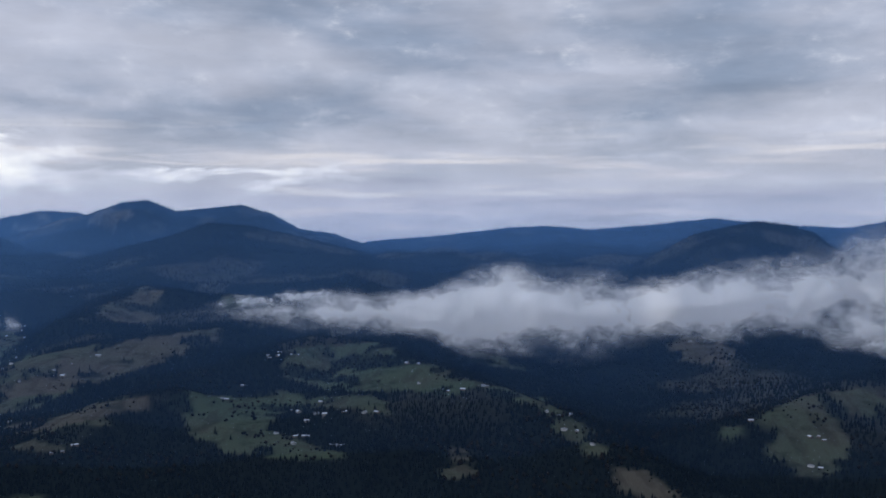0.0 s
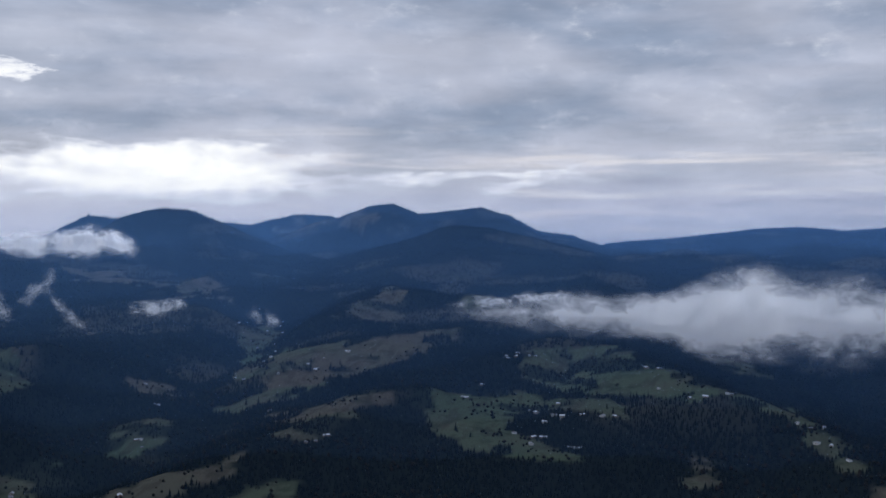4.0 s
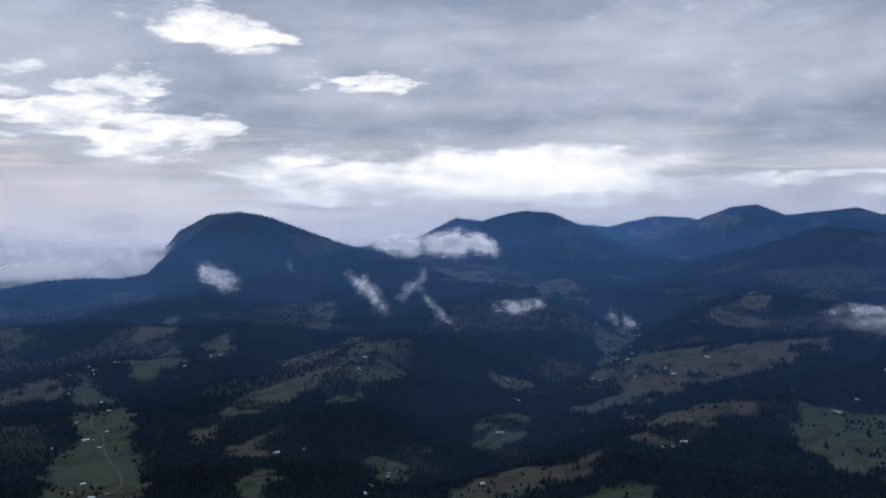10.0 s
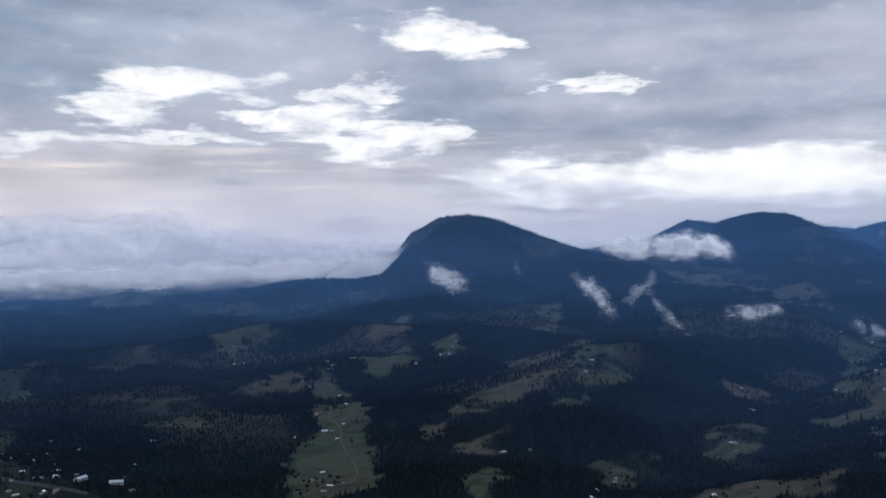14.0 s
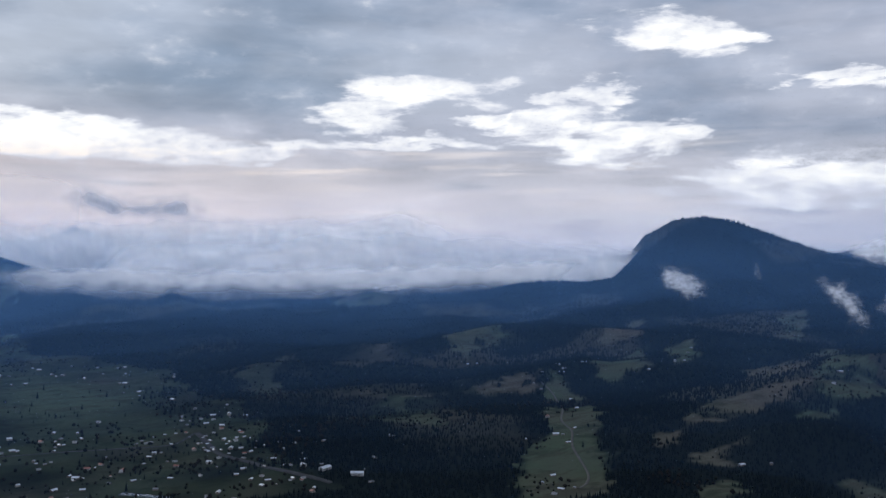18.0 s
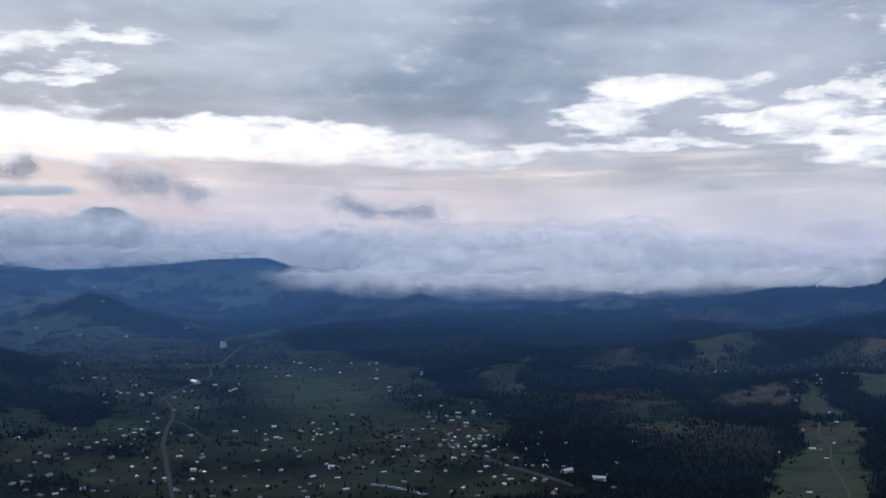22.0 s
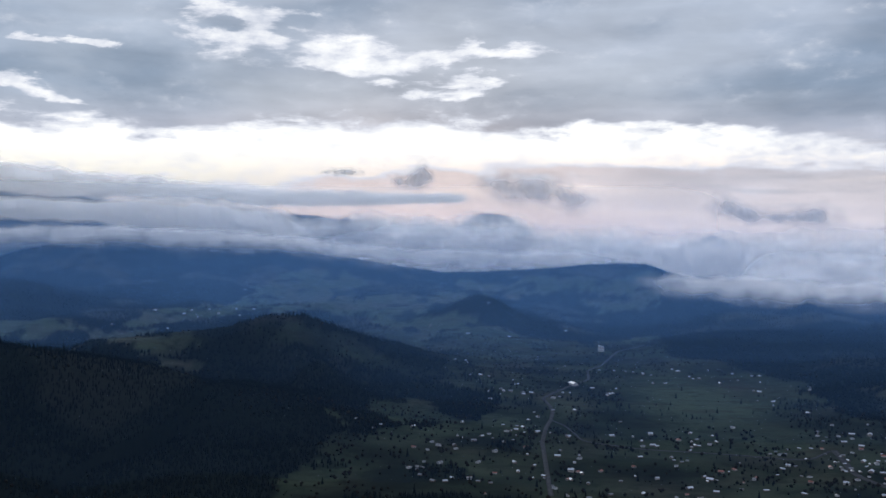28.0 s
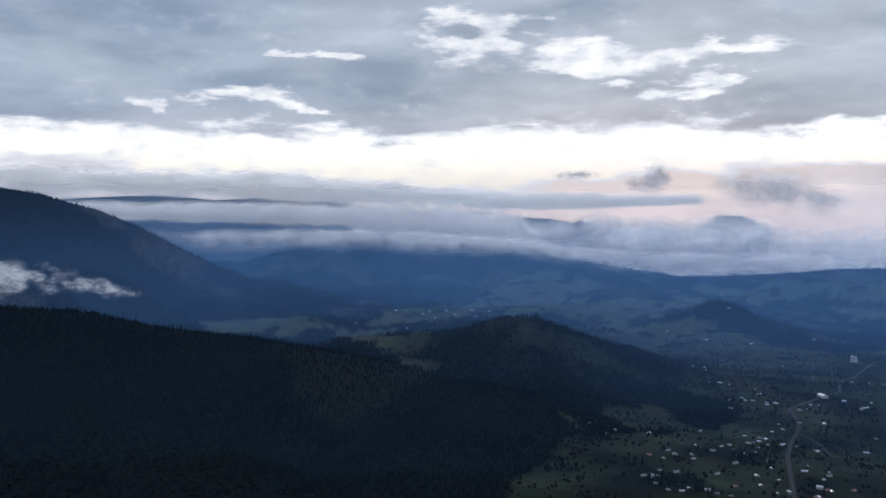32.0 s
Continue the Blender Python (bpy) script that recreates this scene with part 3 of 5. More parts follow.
field(0.3, (110.88, 2908), (107.59, 3648), (104.29, 3904), (101.65, 3900), (102.3, 3076), (99.67, 3296), (97.7, 2984), (99.0, 2536), (101.64, 2848), (104.28, 2852), (107.59, 2764), (112.18, 2556), (115.73, 2476), (114.77, 2548))
field(0.4, (116.99, 2412), (113.48, 2520), (109.56, 1888), (112.17, 1840), (114.44, 1832), (116.04, 1868))
field(0.4, (107.58, 1856), (105.6, 1860), (102.29, 1868), (100.97, 1832), (97.69, 1732), (98.99, 1692), (101.63, 1816), (104.27, 1832), (106.26, 1832))
field(0.2, (100.96, 1436), (98.98, 1436), (96.7, 1348), (97.67, 1308), (100.3, 1320))
field(0.25, (104.26, 1316), (102.6, 1280), (100.95, 1168), (99.95, 932), (107.88, 900), (107.88, 1004), (104.58, 1080), (103.26, 1132), (103.59, 1216))
field(0.6, (113.79, 1800), (111.19, 1788), (111.19, 1324), (113.14, 1304))
field(0.35, (101.63, 2496), (98.03, 2716), (94.47, 2648), (91.92, 2552), (94.78, 2016), (99.0, 2328))
field(0.4, (98.36, 3128), (96.09, 3852), (91.94, 3668), (89.45, 3560), (92.88, 3380), (94.47, 3364), (97.38, 2952))
field(0.3, (124.92, 2480), (120.43, 2568), (117.31, 2420), (120.42, 2352), (123.44, 2352))
field(0.9, (23.85, 4644), (22.19, 4732), (20.55, 4320), (21.53, 4220))
field(0.9, (19.56, 4216), (17.27, 4148), (16.3, 4136), (18.58, 4040))
field(0.0, (88.32, 1620), (86.67, 1828), (83.7, 1908), (79.07, 1672), (76.44, 1424), (76.76, 1248), (79.07, 1196), (83.71, 1184), (87.67, 1224), (88.65, 1344))


def inside_by(x, y, corners):
    """Metres inside (+) or outside (-) a field's edge."""
    best, odd = np.full(x.shape, 1e9), np.zeros(x.shape, bool)
    for (ax, ay), (bx, by) in zip(corners, np.roll(corners, -1, 0)):
        dx, dy = bx - ax, by - ay
        s = np.clip(((x - ax) * dx + (y - ay) * dy) / (dx * dx + dy * dy + 1e-9), 0, 1)
        best = np.minimum(best, np.hypot(x - ax - s * dx, y - ay - s * dy))
        if abs(dy) > 1e-9:
            odd ^= ((ay > y) != (by > y)) & (x < dx * (y - ay) / dy + ax)
    return np.where(odd, best, -best)


def land_use(x, y):
    """1 on open land and 0 in the woods; and how dry the grass is."""
    x, y = np.asarray(x, float), np.asarray(y, float)
    b, r = bearing_range(x, y)
    best, dry = np.full(x.shape, -60.0), np.full(x.shape, 0.4)
    for dryness, corners in FIELDS:
        lo, hi = corners.min(0) - 60, corners.max(0) + 60
        k = np.nonzero((x > lo[0]) & (x < hi[0]) & (y > lo[1]) & (y < hi[1]))[0]
        if len(k):
            d = inside_by(x[k], y[k], corners)
            dry[k] = np.where((d > best[k]) | (d > 4), dryness, dry[k])
            best[k] = np.maximum(best[k], d)
    ragged = 15 * fbm(x, y, 80, 3, 71) + 7 * fbm(x, y, 22, 2, 83)
    clear = sstep(best + ragged * (1 + 0.8 * sstep(r, 1800, 3000)), -5, 6)
    green = np.exp(-((b - 84) / 14) ** 2) * sstep(r, 2600, 2200)
    grove = sstep(fbm(x, y, 65, 3, 97), 0.42, 0.6) * (1 - 0.9 * green)
    thin = 0.45 * sstep(fbm(x, y, 190, 3, 131), 0.22, 0.60) * sstep(r, 1000, 1300) * (1 - 0.7 * sstep(b, 96, 106) * sstep(r, 1800, 1600))
    return np.clip(np.maximum(clear * (1 - 0.8 * grove), thin), 0, 1), np.where(clear > thin, dry, 0.9)


def openness(x, y):
    return land_use(x, y)[0]


def scrub(x, y):
    """Darkening mask over the village's gardens, orchards and rough ground, but for its open green."""
    b, r = bearing_range(np.asarray(x, float), np.asarray(y, float))
    green = np.exp(-(((b - 82.4) / 3.8) ** 2 + ((r - 1590) / 230) ** 2) ** 2)
    near = sstep(b, 60, 68) * sstep(b, 116, 108) * sstep(r, 2700, 2300)
    return near * (1 - green) * np.clip(0.72 + 0.35 * fbm(x, y, 90, 3, 151), 0, 1)

# ---- ground: one sheet out to the horizon ----
def mesh_from(name, verts, faces, mat, smooth=True, attr=None):
    """A mesh from numpy arrays; faces all of one size."""
    me = bpy.data.meshes.new(name)
    n = faces.shape[1]
    me.vertices.add(len(verts))
    me.vertices.foreach_set("co", np.ascontiguousarray(verts, np.float32).ravel())
    me.loops.add(faces.size)
    me.loops.foreach_set("vertex_index", np.ascontiguousarray(faces, np.int32).ravel())
    me.polygons.add(len(faces))
    me.polygons.foreach_set("loop_start", np.arange(0, faces.size, n, dtype=np.int32))
    me.polygons.foreach_set("use_smooth", np.full(len(faces), smooth))
    me.materials.append(mat)
    me.update(calc_edges=True)
    for key, values in (attr or {}).items():
        me.attributes.new(key, "FLOAT", "POINT").data.foreach_set("value", np.ascontiguousarray(values, np.float32))
    return me


def sheet_faces(nu, nv, closed_u=False):
    i, j = np.meshgrid(np.arange(nu if closed_u else nu - 1), np.arange(nv - 1), indexing="ij")
    k = (i + 1) % nu
    return np.stack([i * nv + j, k * nv + j, k * nv + j + 1, i * nv + j + 1], -1).reshape(-1, 4)


bearings = np.concatenate([np.arange(-32, 143, 0.16), np.arange(143, 328, 1.5)])
ranges = np.concatenate([[0.0, 120, 240, 360, 450], np.geomspace(520, 4960, 270)])
gb, gr = np.meshgrid(bearings, ranges, indexing="ij")
gx, gy = polar(gb, gr)
gz = height(gx.ravel(), gy.ravel())
land = np.stack([gx.ravel(), gy.ravel(), gz], -1)
sheet = sheet_faces(len(bearings), len(ranges), True)[:, ::-1]
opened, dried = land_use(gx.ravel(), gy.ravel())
# scrub() pulls the village grass towards the dark litter colour to match its tone
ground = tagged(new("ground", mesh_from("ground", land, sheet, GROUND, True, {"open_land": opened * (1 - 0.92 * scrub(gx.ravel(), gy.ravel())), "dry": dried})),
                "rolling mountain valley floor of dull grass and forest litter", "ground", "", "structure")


# ---- woods ----
def scatter(count, b0, b1, r0, r1, rng):
    b = rng.uniform(b0, b1, count)
    r = np.sqrt(rng.uniform(r0 * r0, r1 * r1, count))
    return polar(b, r)


def conifers(x, y, z, tall, rng, k=6, count=2):
    """Ragged tiered cones for every x, y."""
    n = len(x)
    ang = rng.uniform(0, 6.28, (n, 1)) + np.arange(k) * 2 * np.pi / k
    out, tiers = [], (((0.06, 0.34, 0.66), (0.38, 0.22, 1.0)) if count == 2 else ((0.06, 0.36, 1.0),))
    for lo, wide, hi in tiers:
        rad = tall[:, None] * wide * 0.62 * rng.uniform(0.7, 1.3, (n, k))
        ring = np.stack([x[:, None] + np.cos(ang) * rad, y[:, None] + np.sin(ang) * rad,
                         (z + lo * tall)[:, None] + tall[:, None] * rng.uniform(-0.06, 0.06, (n, k))], -1)
        lean = rng.uniform(-0.03, 0.03, (n, 2)) * tall[:, None]
        tip = np.stack([x + lean[:, 0], y + lean[:, 1], z + hi * tall], -1)[:, None]
        out.append(np.concatenate([ring, tip], 1))
    v = np.concatenate(out, 1)
    i = np.arange(k)
    one = np.concatenate([np.stack([i, (i + 1) % k, np.full(k, k)], -1) + s * (k + 1) for s in range(count)])
    faces = (np.arange(n)[:, None, None] * (count * (k + 1)) + one).reshape(-1, 3)
    return v.reshape(-1, 3), faces


def rounded(x, y, z, tall, rng):
    """Broad uneven crowns for leafy trees."""
    n, k = len(x), 6
    rows = ((0.10, 0.16), (0.34, 0.42), (0.66, 0.38), (0.90, 0.16))
    ang = rng.uniform(0, 6.28, (n, 1)) + np.arange(k) * 2 * np.pi / k
    rings = []
    for lo, wide in rows:
        rad = tall[:, None] * wide * rng.uniform(0.65, 1.3, (n, k))
        rings.append(np.stack([x[:, None] + np.cos(ang) * rad, y[:, None] + np.sin(ang) * rad,
                               (z + lo * tall)[:, None] + tall[:, None] * rng.uniform(-0.08, 0.08, (n, k))], -1))
    tip = np.stack([x, y, z + tall], -1)[:, None]
    v = np.concatenate(rings + [tip], 1)
    i = np.arange(k)
    one = []
    for s in range(3):
        a, b = s * k, (s + 1) * k
        one += [np.stack([a + i, a + (i + 1) % k, b + i], -1), np.stack([a + (i + 1) % k, b + (i + 1) % k, b + i], -1)]
    one = np.concatenate(one + [np.stack([3 * k + i, 3 * k + (i + 1) % k, np.full(k, 4 * k)], -1)])
    faces = (np.arange(n)[:, None, None] * (4 * k + 1) + one).reshape(-1, 3)
    return v.reshape(-1, 3), faces


def woods(name, label, count, r0, r1, low, tall, seed, leafy=0.0, sides=6, tiers=2):
    rng = np.random.default_rng(seed)
    x, y = scatter(count, -32, 143, r0, r1, rng)
    keep = rng.uniform(0, 1, count) > np.minimum(openness(x, y) * 1.03, 0.9985)
    x, y = x[keep], y[keep]
    leaf = sstep(fbm(x, y, 160, 2, 63), 0.1, 0.5) * leafy > rng.uniform(0, 1, len(x))
    h = rng.uniform(low, tall, len(x)) * (1 + 0.25 * fbm(x, y, 120, 2, 65))
    z = height(x, y) - 0.5
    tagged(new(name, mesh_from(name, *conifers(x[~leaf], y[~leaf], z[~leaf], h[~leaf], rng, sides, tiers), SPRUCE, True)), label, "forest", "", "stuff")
    if leaf.any():
        tagged(new("broadleaf_wood", mesh_from("broadleaf_wood", *rounded(x[leaf], y[leaf], z[leaf], h[leaf] * 0.75, rng), BEECH, False)),
               "brown and olive autumn trees among the spruces", "forest", "", "stuff")


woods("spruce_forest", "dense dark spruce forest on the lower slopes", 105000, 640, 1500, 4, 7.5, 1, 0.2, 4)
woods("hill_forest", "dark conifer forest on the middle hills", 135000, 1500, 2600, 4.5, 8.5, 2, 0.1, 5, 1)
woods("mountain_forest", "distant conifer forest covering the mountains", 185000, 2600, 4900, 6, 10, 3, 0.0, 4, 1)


# ---- low cloud, fog and the sheets that stand in for haze ----
def curve_through(points, count):
    p = np.array(points, float)
    s = np.concatenate([[0], np.cumsum(np.hypot(np.diff(p[:, 0]) * p[0, 1] * 0.0175, np.diff(p[:, 2])))])
    u = np.linspace(0, s[-1], count)
    q = np.stack([np.interp(u, s, p[:, k]) for k in range(p.shape[1])], -1)
    soft = np.ones(9) / 9
    pad = np.concatenate([np.repeat(q[:1], 4, 0), q, np.repeat(q[-1:], 4, 0)])
    return np.stack([np.convolve(pad[:, k], soft, "valid") for k in range(p.shape[1])], -1), u


def cloud_bank(label, mat, seed, points, deep=0.8, lumps=1.0, fade=0.2, name="fog_bank", firm=1.0, crown=0.0, top=1.0):
    """A long soft body along points (bearing, range, height, half height): two lumpy faces that meet at its rim."""
    nu, nv = max(60, int(len(points) * 22)), 34
    q, u = curve_through(points, nu)
    v = np.linspace(-1, 1, nv)
    U, V = np.meshgrid(u, v, indexing="ij")
    b, r, z, half = (np.repeat(q[:, k:k + 1], nv, 1) for k in range(4))
    size = np.clip(half.mean() * 1.3, 18, 90)
    fade = 0.4 if mat in (WISP, FAINT) else fade
    ends = sstep(U, 0, u[-1] * fade) * sstep(U, u[-1], u[-1] * (1 - fade))
    peak = np.where(V > crown, ((1 - V) / (1 - crown)) ** top, (1 + V) / (1 + crown))
    rim = np.clip(peak * firm, 0, 1) ** (1.0 if mat is SOFT_FOG else 1.3)
    billow = fbm(U, V * half * 1.6, size, 4, seed)
    body = np.clip(rim * ends * (1 + lumps * 0.5 * billow), 0, 1)
    zz = z + V * half * (1.45 + 0.25 * fbm(U, V * 0 + seed, size * 1.6, 3, seed + 5))
    bulge = half * deep * np.sqrt(body) * (1 + 0.5 * fbm(U, V * half, size * 0.7, 3, seed + 9))
    verts = []
    for side in (-1, 1):
        x, y = polar(b, r + side * bulge)
        verts.append(np.stack([x, y, zz], -1).reshape(-1, 3))
    f = sheet_faces(nu, nv)
    faces = np.concatenate([f, f[:, ::-1] + nu * nv])
    tags = {"thickness": np.tile(body.ravel(), 2), "along": np.tile(U.ravel(), 2), "rise": np.tile(zz.ravel(), 2), "seed": np.full(2 * nu * nv, seed * 37.0)}
    return tagged(new(name, mesh_from(name, np.concatenate(verts), faces, mat, True, tags)), label, "cloud", "low clouds", "")


cloud_bank("long white fog bank lying across the valley", FOG, 1,
           [(16.2, 1776, 94, 12), (11.9, 1768, 98, 26), (9.3, 1648, 110, 32), (6.1, 1604, 109, 37), (2.8, 1568, 109, 39), (-0.5, 1568, 109, 45), (-3.2, 1568, 117, 54), (-5.8, 1592, 118, 62), (-8.4, 1592, 109, 66), (-11.0, 1592, 116, 53), (-13.5, 1664, 119, 49), (-17.5, 1676, 132, 54), (-21.1, 1692, 139, 72), (-24.4, 1692, 151, 97), (-29.2, 1692, 168, 117), (-36.0, 1692, 175, 120), (-46.0, 1692, 180, 120)], 0.3, 0.8, 0.24)
cloud_bank("small strip of mist behind the wooded saddle", WISP, 2, [(2.3, 3700, 102, 10), (0.8, 3700, 81, 25), (-1.2, 3700, 60, 29), (-3.3, 3700, 65, 21)])
cloud_bank("white cap of cloud in a mountain saddle", FOG, 3,
           [(39.7, 3250, 196, 10), (38.0, 3250, 197, 26), (35.5, 3250, 203, 40), (33.3, 3250, 212, 52), (31.7, 3250, 190, 42), (30.6, 3250, 166, 17)])
cloud_bank("slanting wisp of mist on a wooded slope", WISP, 4, [(41.05, 2071, 163, 9), (40.06, 2071, 151, 22), (39.06, 2071, 127, 35), (38.07, 2071, 93, 37), (37.08, 2071, 67, 13)], 0.3, 1.0, 0.2)
cloud_bank("thin torn mist over the forest", FAINT, 5, [(37.74, 2227, 88, 13), (36.42, 2227, 118, 31), (35.28, 2227, 149, 31), (35.11, 2227, 159, 13)], 0.3, 1.0, 0.2)
cloud_bank("thin mist trailing along a hollow", WISP, 6, [(32.51, 2033, 100, 9), (31.21, 2033, 89, 16), (30.09, 2033, 87, 18), (28.98, 2033, 99, 18), (27.56, 2033, 91, 6)], 0.3, 1.0, 0.2)
cloud_bank("smoky mist over the upper hamlet", FAINT, 7, [(25.7, 2161, 82, 8), (24.47, 2161, 57, 21), (23.56, 2161, 48, 21), (22.9, 2161, 46, 8)], 0.3, 1.0, 0.2)
cloud_bank("white puff of mist below the summit", WISP, 8, [(49.33, 2390, 188, 12), (48.58, 2390, 156, 29), (47.31, 2390, 134, 36), (46.17, 2390, 130, 27), (45.44, 2390, 128, 8)], 0.3, 1.0, 0.2)
cloud_bank("small puff of mist on the summit slope", FAINT, 9, [(43.92, 2700, 177, 12), (43.53, 2700, 159, 27), (43.13, 2700, 137, 12)], 0.3, 1.0, 0.2)
cloud_bank("broad grey fog bank spilling off the summit", SOFT_FOG, 10,
           [(48.6, 3150, 232, 16), (51.0, 3180, 177, 72), (54.0, 3250, 162, 90), (58.6, 3400, 162, 102), (63.9, 3600, 169, 108), (68.7, 3600, 171, 99),
            (73.4, 3600, 173, 87), (77.9, 3600, 175, 74), (81.5, 3600, 187, 51)], 0.5, 0.25, 0.12, crown=-0.6, top=1.7)
cloud_bank("pale fog filling the end of the valley", SOFT_FOG, 11,
           [(56.3, 4300, 234, 149), (65.2, 4300, 233, 124), (73.3, 4300, 233, 111), (78.2, 4300, 221, 111), (83.2, 4300, 222, 99), (88.1, 4300, 235, 110),
            (92.8, 4300, 250, 108), (97.4, 4300, 250, 105), (101.7, 4300, 255, 85), (108.4, 4300, 290, 70)], 0.5, 0.25, 0.2, crown=-0.5, top=1.6)
cloud_bank("long level fog sea under the far mountains", SOFT_FOG, 12,
           [(90.1, 4400, 255, 90), (95.1, 4400, 255, 108), (100.0, 4400, 262, 95), (104.6, 4400, 280, 82), (109.8, 4400, 344, 76), (114.4, 4400, 375, 55),
            (118.8, 4400, 389, 45), (123.0, 4400, 395, 38), (129.3, 4400, 395, 35), (140, 4400, 395, 35)], 0.5, 0.5, 0.08, crown=-0.2)
cloud_bank("high grey fog layer over the far mountains", SOFT_FOG, 13,
           [(140, 4850, 545, 50), (129.3, 4850, 541, 50), (121.6, 4850, 540, 50), (114.4, 4850, 503, 50), (108.2, 4850, 470, 39), (100.0, 4850, 471, 28), (95.1, 4850, 478, 22)], 0.5, 0.6, 0.05)
cloud_bank("dark ragged scrap of cloud above the fog", DARK_CLOUD, 44, [(96.5, 4200, 513, 37), (93.8, 4200, 493, 81), (91.3, 4200, 472, 93), (89.0, 4200, 438, 62), (87.0, 4200, 415, 18)], 0.4, 0.6, 0.34, "cloud_scrap")
cloud_bank("dark curled scrap of cloud above the fog", DARK_CLOUD, 15,
           [(83.5, 4200, 391, 31), (81.5, 4200, 409, 68), (79.9, 4200, 367, 49), (78.2, 4200, 355, 31), (76.2, 4200, 367, 68), (73.6, 4200, 343, 42)], 0.4, 0.6, 0.30, "cloud_scrap")
cloud_bank("small dark puff of cloud", DARK_CLOUD, 16, [(100.9, 4200, 523, 18), (99.5, 4200, 514, 42), (98.4, 4200, 544, 68), (97.2, 4200, 507, 24)], 0.4, 0.6, 0.34, "cloud_scrap")
cloud_bank("little dark fleck of cloud", DARK_CLOUD, 17, [(105.0, 4200, 551, 11), (103.0, 4200, 555, 24), (101.3, 4200, 552, 11)], 0.4, 0.6, 0.40, "cloud_scrap")
cloud_bank("grey mist drifting before the dark mountain", WISP, 18,
           [(141, 2100, 198, 36), (135.2, 2100, 186, 33), (133.0, 2100, 185, 33), (130.7, 2100, 167, 24), (128.3, 2100, 149, 14), (125.4, 2100, 143, 6)], 0.6, 1.1, 0.08)
cloud_bank("soft veil of fog over the end of the valley", VEIL, 61,
           [(87.0, 3150, 125, 30), (82.0, 3150, 108, 42), (76.0, 3150, 94, 46), (70.0, 3150, 92, 48), (63.0, 3150, 98, 48), (56.0, 3150, 112, 44), (51.5, 3150, 150, 36)], 0.3, 0.5, 0.12, crown=0.45)
cloud_bank("soft torn fog hanging over the hill tops", VEIL, 62,
           [(129.2, 4000, 293, 44), (125.5, 4000, 256, 44), (120.4, 4000, 267, 44), (115.7, 4000, 269, 44), (110.9, 4000, 256, 44), (105.6, 4000, 235, 44), (101.0, 4000, 185, 44), (94.5, 4000, 174, 44), (88.2, 4000, 169, 44), (83.8, 4000, 155, 44)], 0.3, 0.6, 0.15, crown=0.4)
cloud_bank("faint veil of mist drifting down the slope", FAINT, 51, [(36.26, 1780, 151, 13), (35.28, 1780, 116, 18), (34.29, 1780, 83, 16), (32.99, 1780, 65, 8)], 0.3, 1.0, 0.2)
cloud_bank("faint mist over the side valley", FAINT, 52, [(24.38, 2184, 64, 36), (23.83, 2184, 49, 20), (23.13, 2184, 39, 6)], 0.3, 1.0, 0.2)
cloud_bank("torn shreds of mist over the fog bank", WISP, 41, [(14.7, 2022, 85, 7), (12.5, 2022, 95, 14), (10.3, 2022, 98, 11), (7.4, 2058, 106, 16), (4.8, 2080, 107, 9)], 0.3, 1.3, 0.2)


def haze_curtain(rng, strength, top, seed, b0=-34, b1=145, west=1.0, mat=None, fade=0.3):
    """A thin tinted sheet curved round the camera, standing in for blue evening haze."""
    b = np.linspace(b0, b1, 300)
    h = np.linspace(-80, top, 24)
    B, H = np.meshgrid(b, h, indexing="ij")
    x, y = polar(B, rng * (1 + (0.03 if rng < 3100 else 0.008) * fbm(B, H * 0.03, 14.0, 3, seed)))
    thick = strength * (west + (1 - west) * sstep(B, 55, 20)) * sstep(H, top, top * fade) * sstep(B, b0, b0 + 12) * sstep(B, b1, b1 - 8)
    if 1000 < rng < 1600:  # weakened before the wooded hill to keep it dark in the view
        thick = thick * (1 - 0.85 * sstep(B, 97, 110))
    tagged(new("haze", mesh_from("haze", np.stack([x, y, H], -1).reshape(-1, 3), sheet_faces(300, 24), mat or HAZE_SHEET, True, {"thickness": thick.ravel()})),
           "thin tinted sheet ringed round the camera, standing in for evening haze", "haze", "", "stuff")


# strengths by range and bearing are tuned to tones in the camera's view
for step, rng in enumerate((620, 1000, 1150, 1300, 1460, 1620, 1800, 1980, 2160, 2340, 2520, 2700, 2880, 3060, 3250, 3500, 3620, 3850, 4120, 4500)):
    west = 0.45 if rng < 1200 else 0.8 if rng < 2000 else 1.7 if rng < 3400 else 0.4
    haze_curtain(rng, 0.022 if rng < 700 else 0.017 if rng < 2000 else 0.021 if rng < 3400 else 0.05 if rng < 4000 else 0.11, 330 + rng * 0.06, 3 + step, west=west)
haze_curtain(4620, 0.30, 640, 31, 74, 150, mat=PALE_HAZE_SHEET, fade=0.7)
scene.cycles.transparent_max_bounces = 48

# ---- houses: (bearing, range) from under the camera, placed to fit its view ----
HAMLETS = {}
HAMLETS['ridge hamlet'] = [
    (10.13, 1416), (9.57, 1420), (9.48, 1436), (8.83, 1436), (8.43, 1440), (10.06, 1408), (11.55, 1324), (12.68, 1264),
    (12.48, 1260), (2.09, 1356), (1.4, 1348), (1.39, 1252), (7.38, 1160), (6.89, 1152), (6.99, 1144), (5.74, 1156),
    (4.58, 1152), (3.85, 1152), (7.12, 1228), (8.83, 1204), (8.4, 1184), (7.91, 1136), (9.68, 1092), (8.57, 1080),
    (8.7, 1052), (7.98, 1080), (6.49, 1048), (6.2, 1036), (5.87, 1040), (-6.11, 1108), (-6.8, 1092), (-7.45, 1096),
    (-7.87, 1044), (-7.13, 1052), (-8.78, 1008), (-2.62, 1216), (-2.39, 1220), (-0.33, 1208), (-1.2, 1208),
]
